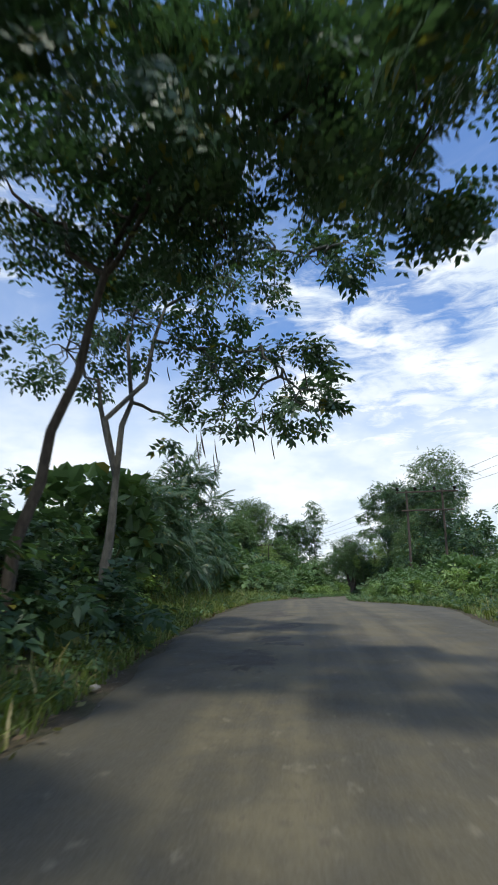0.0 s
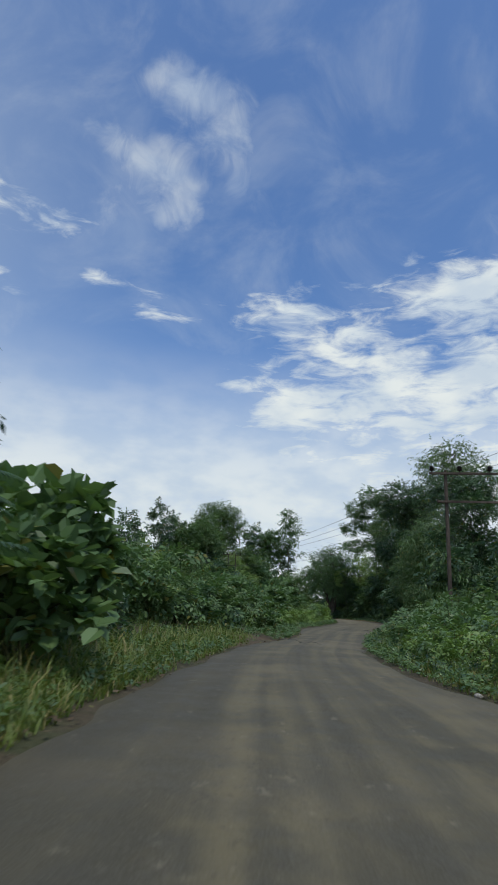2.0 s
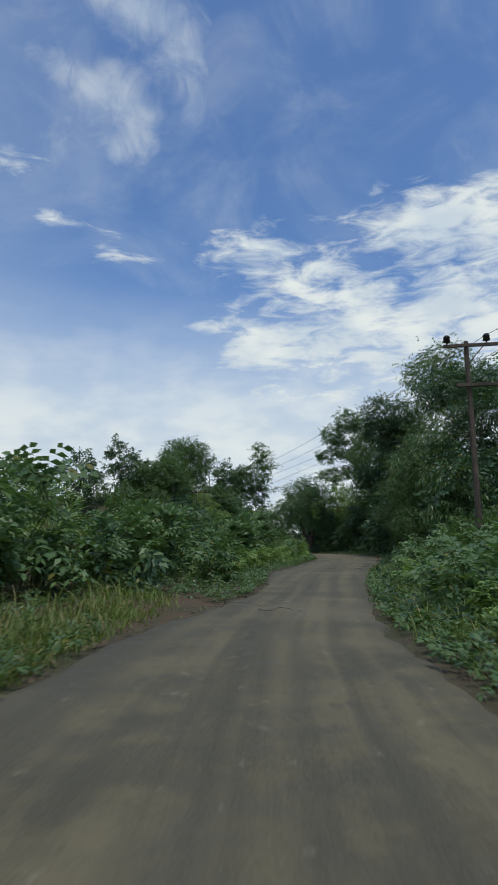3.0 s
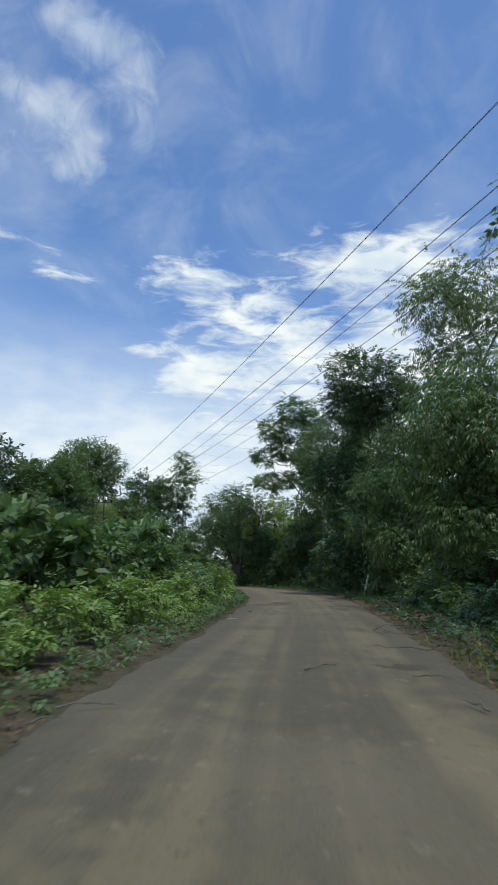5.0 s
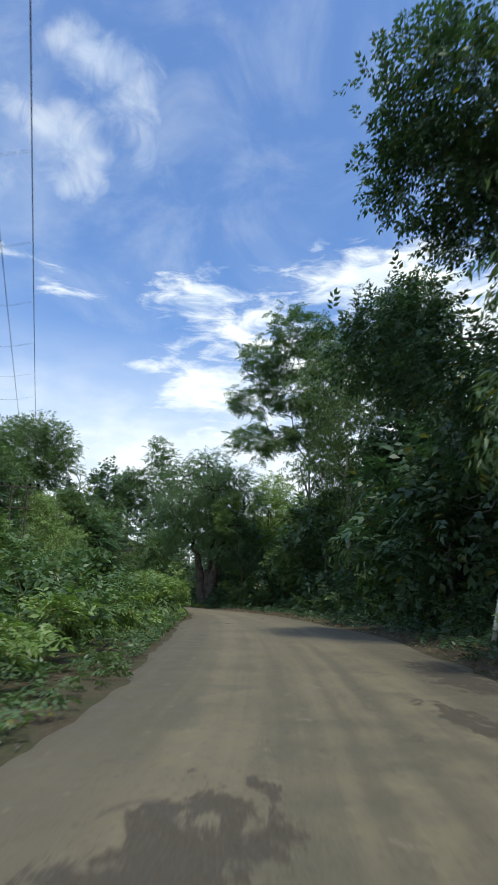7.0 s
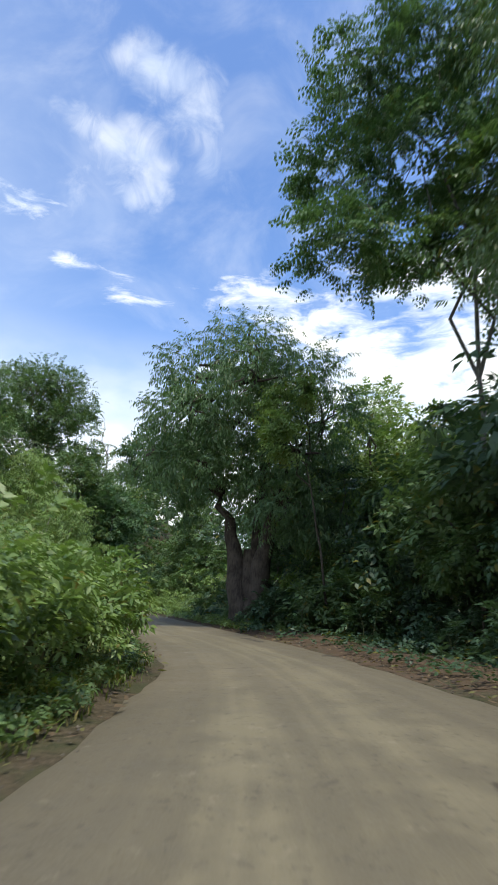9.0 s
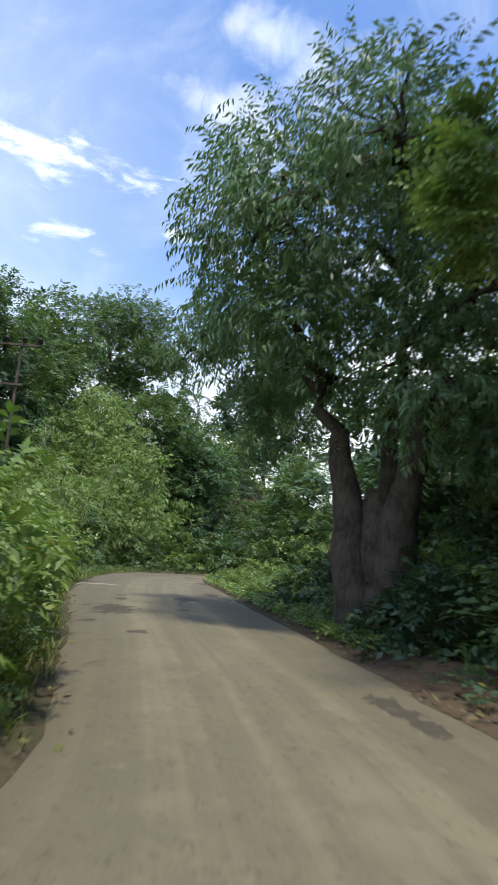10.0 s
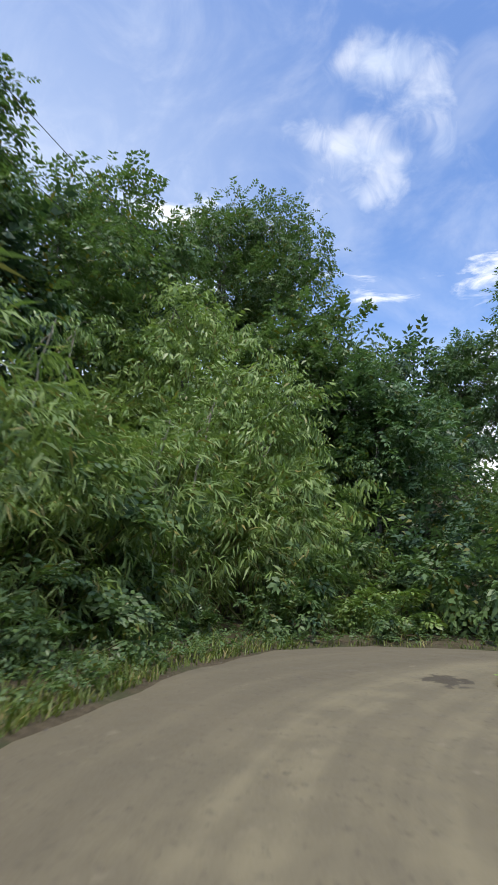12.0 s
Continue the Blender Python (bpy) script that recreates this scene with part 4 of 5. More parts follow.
tree("hill_tree", "tall leafy tree on the upper slope", -35.2, 151.2, round_crown(14.0, 3.8, 3.0, rng0, 11), "broad", 0.65, 1500, M_MID, M_BARK_PALE, 5.0, 0.14, (0, 0), 55)
tree("hill_tree", "leafy tree on the upper slope", -38, 157, round_crown(15.0, 4.2, 2.0, rng0, 11), "broad", 0.75, 1700, M_MID, M_BARK_GREY, 5.0, 0.16, (0, 0), 49)
tree("hill_tree", "dense tree on the slope above the bend", -29.5, 161, round_crown(11.5, 3.6, 1.0, rng0, 11), "broad", 0.7, 1700, M_MID, M_BARK_GREY, 5.0, 0.16, (0, 0), 50)
tree("hill_tree", "round tree on the hill behind the pole", -31, 137, round_crown(7.0, 3.2, 0.6, rng0, 11), "droop", 0.65, 1500, M_LIGHT, M_BARK_GREY, 3.0, 0.12, (0, 0), 51)

for k, (x, y, h, lean) in enumerate(((-30.4, 145.6, 6.5, 1.4), (-31.8, 147.8, 7.2, 1.0), (-28.2, 150.0, 6.0, 1.2), (-29.6, 143.6, 6.0, 0.9), (-27.2, 147.4, 5.0, 0.8))):
    tree("pale_sapling", "slender pale leaning stem with a tuft of leaves", x, y, [(lean, 0.2, h, 0.6, 0.6, 0.5), (lean * 0.7, -0.3, h * 0.75, 0.5, 0.5, 0.4)], "droop", 0.45, 40, M_LIGHT, M_BARK_PALE, h * 0.95, 0.055, (lean, 0.1), 90 + k, twigs=4, sides=6)

# ---- woods: copies of a few trees ----
wood = []
for i, (kind, mat, h, r) in enumerate((("broad", M_DEEP, 10.0, 3.2), ("pinnate", M_DEEP, 12.0, 3.4), ("droop", M_MID, 9.0, 3.0), ("broad", M_MID, 7.0, 2.8))):
    rr = np.random.default_rng(60 + i)
    wood.append(tree("woodland_tree", ("dark woodland tree with a dense crown", "tall feathery woodland tree", "woodland tree with drooping leaves", "low spreading woodland tree")[i], 0, 0, round_crown(h, r, 1.2, rr, 11), kind, 1.05 if kind != "droop" else 0.95, 130 if kind == "pinnate" else 320, mat, M_BARK_GREY, h * 0.45, 0.15, (0, 0), 60 + i, 0.34, twigs=10, limbs=4, sides=6))
rw = random.Random(8)
for y in range(62, 136, 6):
    for off in (5.5, 10.5, 16.5):
        if rw.random() < (0.85 if off < 8 else 0.6 if off < 14 else 0.15):
            x, yy = beside("right", min(y + rw.uniform(-2, 2), 149), off + rw.uniform(-1.2, 1.2))
            low = 0.62 if 96 < y < 132 and off < 14 else 0.8 if off < 8 else 1.0
            put(rw.choice(wood[:3]), x, yy, rw.uniform(0, 360), rw.uniform(0.75, 1.05) * low, group="wood on the inner side of the bend")
for x, y, k, s in ((-46, 126, 0, 1.1), (-34.2, 146.6, 0, 0.95), (-37.6, 148.4, 0, 1.0), (-22.5, 106, 0, 0.85), (7, 103, 1, 1.1), (10, 96, 0, 1.2), (4.8, 100.5, 0, 0.9), (6, 112, 1, 1.1), (5, 125, 1, 1.0), (9, 128, 0, 1.2), (3.5, 134, 1, 1.0), (8, 138, 0, 1.2), (2, 139.5, 0, 1.0), (-7.2, 139.5, 0, 0.95), (-8.9, 145, 0, 1.0), (-4.6, 138.5, 2, 0.9), (0.4, 119.4, 0, 0.75), (-0.6, 125.6, 2, 0.85), (4.4, 106.5, 0, 1.1), (5.8, 108, 1, 1.2), (4, 146, 0, 1.1),  (3.6, 104, 0, 0.8), (3.0, 110.5, 2, 0.85), (7.0, 101, 1, 0.85), (4.5, 93, 2, 0.8), (-41, 147, 0, 1.1), (-36, 137, 2, 0.9), (-42, 135, 0, 1.05), (-53, 119, 0, 1.1), (-57, 129, 1, 1.0), (4.8, 58, 2, 0.62), (7.0, 55, 0, 0.8), (3.4, 63.5, 0, 0.66), (-40, 158, 0, 1.1), (-44, 148, 1, 1.0), (-38, 170, 0, 1.2), (-21, 172, 3, 0.8), (-32, 188, 0, 1.25), (-35.5, 182, 1, 1.2), (-24.5, 190, 0, 1.0), (-10, 159, 0, 0.8), (-7, 161, 1, 0.8), (-12.6, 160, 2, 0.6), (-16, 166, 2, 0.7), (-19, 164, 3, 0.7), (-6, 163, 0, 0.9), (-2, 168, 2, 1.0), (4, 164, 0, 0.9), (12, 166, 1, 0.9), (-46, 132, 2, 0.9),
                   (-38, 126, 3, 0.9), (-28, 128, 3, 0.8), (-22, 120, 3, 0.75), (-30, 104, 3, 0.7), (-24, 96, 3, 0.6), (-34, 40, 3, 0.65)):
    put(wood[k], x, y, rw.uniform(0, 360), s, group="trees behind the roadside scrub")

# ---- bushes: copies of a few kinds ----
kinds = {
    "scrub": bush("scrub_bush", "dense mid-green scrub bush beside the road", 71, "broad", 0.51, 128, 2.2, 1.4, M_MID),
    "light": bush("leafy_bush", "sunlit light-green leafy bush beside the road", 72, "broad", 0.39, 150, 1.9, 1.3, M_LIGHT),
    # dark kind: shade under the trees is put into the leaf colour
    "dark": bush("shade_bush", "green bush with the trees' shade put into its dark leaf colour", 73, "broad", 0.50, 140, 1.7, 1.3, M_DEEP),
    "big": bush("broad_leaved_bush", "bush with very large rounded leaves", 74, "big", 0.42, 120, 2.6, 1.2, M_MID),
    "lime": bush("creeper_mound", "yellow-green mound of creepers", 75, "broad", 0.37, 155, 1.6, 1.4, M_LIME),
    "feather": bush("feathery_bush", "bush with fine feathery leaves", 76, "pinnate", 0.58, 60, 2.4, 1.3, M_MID),
    "mound": bush("leafy_mound", "tall sunlit mound of fine light-green leaves", 78, "broad", 0.25, 420, 2.3, 1.5, M_LIME),
    "cane": bush("bamboo_clump", "arching bamboo clump with narrow pale leaves", 77, "bamboo", 0.6, 260, 3.2, 1.7, M_BAMBOO, "bamboo"),
}
tall = {
    "scrub": bush("tall_scrub", "tall dense thicket of mid-green leaves", 81, "broad", 0.56, 220, 4.3, 2.5, M_MID),
    "light": bush("tall_scrub", "tall sunlit thicket with drooping leaves", 82, "droop", 0.60, 225, 4.2, 2.4, M_LIGHT),
    "dark": bush("tall_scrub", "tall thicket with shade put into its dark leaf colour", 83, "broad", 0.57, 210, 4.0, 2.4, M_DEEP),
    "feather": bush("tall_scrub", "tall thicket of fine feathery leaves", 84, "pinnate", 0.6, 105, 4.4, 2.4, M_MID),
    "cane": bush("tall_bamboo", "tall arching bamboo clump with narrow pale leaves", 85, "bamboo", 0.62, 380, 5.2, 2.6, M_BAMBOO, "bamboo"),
}
rb = random.Random(21)


def grow(kind, x, y, s, group):
    """One bush of the kind, of about s times its usual size; large ones are tall kinds with leaves of the same size."""
    big = s > 1.25 and kind in tall
    put(tall[kind] if big else kinds[kind], x, y, rb.uniform(0, 360), s / 1.9 if big else s, 0.12, group)



def hedge(side, y0, y1, step, off, jitter, choice, s0, s1, group):
    y = y0
    while y < y1:
        x, yy = beside(side, y, off + rb.uniform(-jitter, jitter))
        grow(rb.choice(choice), x, yy, rb.uniform(s0, s1), group)
        y += step * rb.uniform(0.8, 1.2)


def thicket(x0, x1, y0, y1, n, choice, s0, s1, group):
    """Bushes strewn over a patch of ground, clear of the road."""
    for _ in range(n):
        x, y = rb.uniform(x0, x1), rb.uniform(y0, y1)
        p = np.array([(x, y)])
        if inside_road(p)[0] or min(nearest(LEFT_EDGE, p)[0], nearest(RIGHT_EDGE, p)[0]) < 2.6:
            continue
        grow(rb.choice(choice), x, y, rb.uniform(s0, s1), group)


G_L, G_R = "scrub along the outer roadside", "scrub along the inner roadside"
hedge("left", -8, 36, 1.7, 2.6, 0.4, ("scrub", "light", "dark", "scrub"), 0.6, 0.85, G_L)
hedge("left", 4.4, 15, 1.2, 2.7, 0.3, ("dark", "feather", "scrub", "dark"), 0.85, 1.1, G_L)
hedge("left", -8, 15, 2.2, 4.2, 0.5, ("scrub", "dark", "feather", "dark"), 1.2, 1.45, G_L)
hedge("left", 15, 36, 2.0, 4.6, 0.6, ("scrub", "big", "feather", "dark"), 0.95, 1.25, G_L)
hedge("left", 0, 60, 3.4, 7.4, 0.8, ("scrub", "big", "feather", "cane", "light"), 1.0, 1.7, G_L)
hedge("left", 36, 50, 1.8, 3.6, 0.4, ("scrub", "big", "feather"), 0.7, 1.0, G_L)
hedge("left", 50, 112, 1.5, 1.8, 0.35, ("light", "scrub", "light"), 0.6, 0.95, G_L)
hedge("left", 38, 114, 2.1, 4.3, 0.6, ("scrub", "big", "light", "feather", "dark", "lime"), 0.8, 1.3, G_L)
hedge("left", 60, 120, 4.6, 7.6, 0.8, ("scrub", "big", "feather", "light", "dark"), 1.2, 1.8, G_L)
hedge("left", 110, 127, 1.3, 1.45, 0.2, ("mound", "mound", "light"), 0.85, 1.05, G_L)
hedge("left", 113, 130, 1.7, 4.2, 0.5, ("light", "lime", "scrub"), 1.0, 1.3, G_L)
hedge("left", 118, 147, 2.2, 7.5, 0.8, ("cane", "light", "scrub", "light"), 1.3, 1.7, G_L)
hedge("left", 118, 147, 3.1, 11.5, 1.0, ("light", "scrub", "cane"), 1.5, 2.0, G_L)
hedge("left", 135, 154.5, 1.7, 1.5, 0.35, ("dark", "scrub", "feather"), 0.4, 0.8, G_L)
hedge("left", 136, 151, 1.9, 3.7, 0.4, ("cane",), 1.4, 1.9, G_L)
hedge("left", 128, 136, 1.5, 1.7, 0.2, ("mound", "mound", "light"), 1.05, 1.3, G_L)
hedge("right", -6, 27, 2.0, 2.6, 0.5, ("scrub", "light"), 0.7, 1.0, G_R)
hedge("right", -6, 60, 3.4, 6.0, 0.8, ("scrub", "big"), 0.9, 1.2, G_R)
hedge("right", 28, 58, 1.6, 1.7, 0.3, ("scrub", "light", "light"), 0.5, 0.7, G_R)
hedge("right", 28, 60, 2.0, 3.6, 0.5, ("scrub", "light", "scrub"), 0.7, 0.95, G_R)
hedge("right", 60, 128, 1.8, 2.6, 0.4, ("dark", "dark", "scrub"), 0.5, 0.8, G_R)
hedge("right", 58, 131, 2.2, 4.8, 0.6, ("dark", "feather", "scrub"), 1.2, 1.7, G_R)
hedge("right", 62, 133, 5.0, 8.2, 0.8, ("dark", "scrub"), 1.8, 2.6, G_R)
hedge("right", 126, 136, 1.6, 1.5, 0.2, ("dark", "scrub"), 0.55, 0.75, G_R)
hedge("right", 136, 147, 0.9, 1.0, 0.3, ("mound", "lime", "mound"), 0.3, 0.42, G_R)
hedge("right", 137, 147, 1.2, 2.4, 0.4, ("mound", "light"), 0.35, 0.5, G_R)
for x, y, k, s in ((-16.1, 144.3, "mound", 0.42), (-15.5, 142.6, "mound", 0.4), (-16.9, 145.6, "mound", 0.38), (-8.1, 27.9, "big", 1.1), (-8.4, 29.4, "big", 1.2), (-6.9, 126.7, "dark", 0.75), (-6.3, 128.2, "dark", 1.1), (-7.6, 130.8, "dark", 0.8), (-5.6, 125.4, "scrub", 0.8), (-24.2, 150.5, "scrub", 0.9), (-22.6, 152.6, "light", 1.0), (-20.4, 153.6, "scrub", 1.0), (-18, 154.4, "light", 0.9), (-15.5, 155.0, "scrub", 1.0), (-12.5, 155.8, "light", 0.9), (-9, 156.6, "dark", 1.0), (-5, 157.5, "scrub", 1.0),
                   (-25.2, 168, "dark", 2.0), (-26.6, 171.4, "scrub", 2.2), (-25.8, 174.4, "dark", 2.2), (-28.2, 177, "scrub", 2.2), (-23.6, 165.2, "scrub", 1.8), (-33.4, 146, "scrub", 2.2), (-31.8, 143.6, "scrub", 2.0), (-35.2, 148.6, "dark", 2.2), (-34.6, 142.6, "light", 2.0), (-20, 155.4, "dark", 1.6), (-17.6, 156.2, "scrub", 1.6), (-22.2, 157.4, "dark", 1.8), (-15.2, 156.8, "dark", 1.5), (-19.4, 158.6, "scrub", 1.9), (-24, 154, "feather", 1.5), (-20, 156.5, "light", 1.1), (-16, 157.5, "dark", 1.6), (-11, 158.5, "scrub", 1.6), (-6, 160, "dark", 1.6), (-3.8, 126.4, "scrub", 1.5), (-5.0, 131.6, "light", 1.7), (-9.7, 141, "dark", 1.6), (-7.4, 136.8, "dark", 1.7), (-5.5, 134.0, "dark", 1.8), (-6.3, 12.6, "big", 1.2), (-4.9, 9.4, "dark", 0.9), (-5.6, 7.4, "dark", 1.0), (-5.2, 5.4, "scrub", 0.9), (-13, 147.6, "light", 0.45), (-10, 148.0, "light", 0.6), (-13.5, 145.5, "light", 0.45), (-9, 145, "scrub", 0.7), (-23.6, 153.2, "light", 0.9), (-22.0, 154.8, "scrub", 1.2), (-24.8, 156, "light", 1.4), (-22.5, 158.5, "scrub", 1.5), (-26.6, 146.0, "cane", 1.7), (-27.6, 148.6, "cane", 1.8), (-27.0, 143.4, "cane", 1.6), (-25.6, 150.8, "cane", 1.5), (-29.0, 146.5, "light", 1.8)):
    grow(k, x, y, s, G_L)
thicket(-42, -26, 142, 168, 28, ("light", "scrub", "feather", "cane"), 1.5, 2.3, "thicket on the hill")
thicket(-28, -8, 153, 166, 20, ("scrub", "dark", "light"), 1.4, 2.0, "thicket on the hill")
thicket(-42, -24, 122, 142, 14, ("light", "scrub", "feather"), 1.6, 2.3, "thicket on the hill")
thicket(-34, -19, 172, 186, 9, ("light", "scrub", "light"), 1.6, 2.3, "thicket on the hill")
for ob in (*wood, *kinds.values(), *tall.values()):
    for o in (*ob.children_recursive, ob):
        bpy.data.objects.remove(o)


# ---- low weeds that cover the ground ----
def weeds(name, label, side, y0, y1, reach, count, mat, kind, size, seed, start=0.35):
    rng = np.random.default_rng(seed)
    pts = np.array([beside(side, y, o) for y, o in zip(rng.uniform(y0, y1, count), start + reach * rng.random(count) ** 1.5)])
    bare = (np.abs(pts[:, 1] - 41.6) < 2.6) & (pts[:, 0] > -8.6) & (pts[:, 0] < -5)
    pts = pts[~inside_road(pts) & ~bare]
    c = np.column_stack([pts, terrain(pts) + 0.05 + 0.12 * rng.random(len(pts))])
    a = rng.uniform(0, 2 * np.pi, len(c))
    o = np.column_stack([np.cos(a), np.sin(a), np.full(len(c), 0.7)])
    v, q = scatter(kind, c, o, size, rng)
    tagged(new(name, array_mesh(name, v, q, mat)), label, "weeds", kind="stuff")


weeds("verge_weeds", "low leafy weeds on the verge", "left", -8, 112, 4.0, 6400, M_MID, "broad", 0.21, 14, 0.12)
weeds("verge_weeds", "low weeds on the outer verge", "left", 106, 155, 3.5, 4400, M_MID, "broad", 0.18, 15, 0.3)
weeds("verge_weeds", "low bright weeds on the inside of the bend", "right", 126, 148, 3.0, 2600, M_LIGHT, "broad", 0.2, 18, 0.2)
weeds("hill_weeds", "leafy ground cover on the hill", "left", 112, 155, 26.0, 4200, M_MID, "broad", 0.7, 16, 6.0)
weeds("verge_weeds", "low green weeds along the inner verge", "right", 20, 62, 1.8, 2200, M_MID, "broad", 0.19, 19, 0.12)
weeds("shade_weeds", "low weeds under the trees, shade put into their dark leaf colour", "right", -8, 147, 5.0, 4500, M_DEEP, "broad", 0.26, 17)


# ---- scrub behind the hedges ----
def far_scrub(count, seed):
    """Low mounds of leaves over the land behind the roadside bushes."""
    rng = np.random.default_rng(seed)
    pts = np.column_stack([rng.uniform(-75, 45, count * 4), rng.uniform(-32, 200, count * 4)])
    off = np.minimum(nearest(LEFT_EDGE, pts), nearest(RIGHT_EDGE, pts))
    pts = pts[(off > 10.5) & ~inside_road(pts)][:count]
    per = 14
    high = np.repeat(rng.uniform(0.6, 2.6, len(pts)), per)
    wide = np.repeat(rng.uniform(0.9, 2.2, len(pts)), per)
    d = rng.normal(0, 1, (len(pts) * per, 3))
    d /= np.linalg.norm(d, axis=1)[:, None]
    d[:, 2] = np.abs(d[:, 2])
    base = np.repeat(np.column_stack([pts, terrain(pts)]), per, 0)
    c = base + d * np.column_stack([wide, wide, high])
    v, q = scatter("broad", c, d, 1.25, rng)
    tagged(new("far_scrub", array_mesh("far_scrub", v, q, M_MID)), "dense green scrub spreading behind the roadside bushes", "scrub", kind="stuff")


far_scrub(420, 23)


# ---- grass ----
def grass(name, label, side, spans, count, width, height, seed):
    rng = np.random.default_rng(seed)
    ys = np.concatenate([rng.uniform(a, b, int(count * w)) for a, b, w in spans])
    off = rng.gamma(2.0, width / 3.0, len(ys)) + 0.12
    tuft_of = rng.integers(0, len(ys) // 7 + 1, len(ys))
    base = np.array([beside(side, y, o) for y, o in zip(ys, off)])
    base = base[tuft_of % len(base)] * 0.93 + base * 0.07 + rng.normal(0, 0.05, base.shape)
    z = terrain(base)
    ok = ~inside_road(base) & (ripple(base[:, 0], base[:, 1], 1.9) + 0.8 * ripple(base[:, 0], base[:, 1], 0.6) > rng.uniform(-1.6, 0.5, len(base)))
    base, z, off = base[ok], z[ok], off[tuft_of % len(off)][ok]
    n = len(base)
    h = height * rng.uniform(0.35, 1.0, n) * (1 + 0.9 * (rng.random(n) < 0.12)) * (0.75 + 0.5 * smooth(0.3, 1.6, off))
    a = rng.uniform(0, 2 * np.pi, n)
    lean = rng.uniform(0.2, 1.2, n) * h
    d = np.column_stack([np.cos(a), np.sin(a), np.zeros(n)])
    s = np.column_stack([-np.sin(a), np.cos(a), np.zeros(n)]) * (0.006 + 0.008 * rng.random(n))[:, None]
    p0 = np.column_stack([base, z - 0.03])
    p1 = p0 + d * (lean * 0.3)[:, None] + np.array([0, 0, 1]) * (h * 0.6)[:, None]
    p2 = p0 + d * lean[:, None] + np.array([0, 0, 1]) * (h * 0.95)[:, None]
    v = np.stack([p0 - s, p0 + s, p1 + s * 0.8, p1 - s * 0.8, p2 + s * 0.15, p2 - s * 0.15], 1).reshape(-1, 3)
    i = np.arange(n) * 6
    q = np.concatenate([np.stack([i, i + 1, i + 2, i + 3], -1), np.stack([i + 3, i + 2, i + 4, i + 5], -1)])
    ob = new(name, array_mesh(name, v, q, M_GRASS))
    tagged(ob, label, "grass", kind="stuff")


grass("verge_grass", "tall green and straw-coloured grass on the verge", "left", ((-6, 39.4, 0.45), (44, 112, 0.36), (112, 148, 0.12)), 58000, 1.3, 0.30, 4)
grass("verge_grass", "dense green grass at the foot of the hill", "left", ((104, 155, 1.0),), 17000, 0.8, 0.26, 6)
grass("verge_grass", "short straw-coloured grass at the road's edge", "left", ((96, 152, 1.0),), 11000, 0.36, 0.2, 7)
grass("roadside_grass", "low grass at the shaded edge of the road", "right", ((-6, 62, 0.78), (62, 146, 0.22)), 26000, 0.85, 0.32, 5)


# ---- power line ----
def insulated_frame(x, y, z_top, turn, label, legs=(-0.75, 0.75), arms=((-0.05, 1.9), (-2.2, 1.15)), pins=(-1.75, -0.95, 0.0, 0.95, 1.75), thick=0.1):
    """A two-legged wooden line support with two crossarms, pin insulators and slanting struts."""
    root = new("power_pole")
    root.matrix_basis = pose(x, y, ground_z(x, y) - 0.1, 0, 0, turn)
    tagged(root, label, "power pole", "supports of the power line")
    h = z_top - root.location.z
    for s in legs:
        sub("leg", tube("leg", [(s, 0, 0), (s + 0.02, 0, h * 0.5), (s, 0, h + 0.15)], (thick * 1.25, thick * 1.1, thick * 0.9), M_POLE, 9), root)
        sub("strut", tube("strut", [(s + 0.62, -0.15, h - 0.1), (s + 0.3, -0.1, h - 0.45), (s, -0.06, h - 0.85)], (0.02, 0.02, 0.02), M_POLE, 5), root)
    made = []
    for dz, w in arms:
        bm = bmesh.new()
        bmesh.ops.create_cube(bm, size=1)
        bmesh.ops.transform(bm, matrix=Matrix.Translation((0, -0.15, h + dz)) @ Matrix.Diagonal((2 * w, 0.1, 0.13, 1)), verts=bm.verts)
        bmesh.ops.bevel(bm, geom=bm.edges, offset=0.012, segments=1, affect="EDGES")
        made.append(part("crossarm", bm, M_POLE, root))
    for s in pins:
        sub("insulator", tube("insulator", [(s, -0.15, h), (s, -0.15, h + 0.10), (s, -0.15, h + 0.12), (s, -0.15, h + 0.26), (s, -0.15, h + 0.28), (s, -0.15, h + 0.38), (s, -0.15, h + 0.40)], (0.03, 0.035, 0.15, 0.11, 0.15, 0.08, 0.0), M_INSULATOR, 12), made[0])
    return root


insulated_frame(-28.6, 140.8, 11.3, 20, "weathered two-legged pole with crossarms and dark insulators on the hillside", thick=0.08)
insulated_frame(3.4, 54.0, 9.0, 0, "weathered two-legged pole standing in the roadside scrub", (-1.7, 1.3), ((-0.05, 2.6), (-1.65, 2.2)), (-2.45, -0.95, 0.65, 2.35))


def span(name, a, b, sag, r, label):
    s = np.linspace(0, 1, 40)
    p = np.asarray(a, float) + (np.asarray(b, float) - np.asarray(a, float)) * s[:, None]
    p[:, 2] -= sag * 4 * s * (1 - s)
    ob = new(name, tube(name, p, np.full(40, r), M_WIRE, 6))
    tagged(ob, label, "wire", "wires of the power line")
    return p


upper, lower = [], []  # wires rest on the insulators
for a, b in (((2.45, 53.85, 9.33), (-30.2, 140.3, 11.55)), ((4.05, 53.85, 9.33), (-28.6, 140.8, 11.55)), ((5.75, 53.85, 9.33), (-27.0, 141.3, 11.55))):
    upper.append(span("power_wire", a, b, 1.3, 0.011, "dark overhead power wire crossing above the road"))
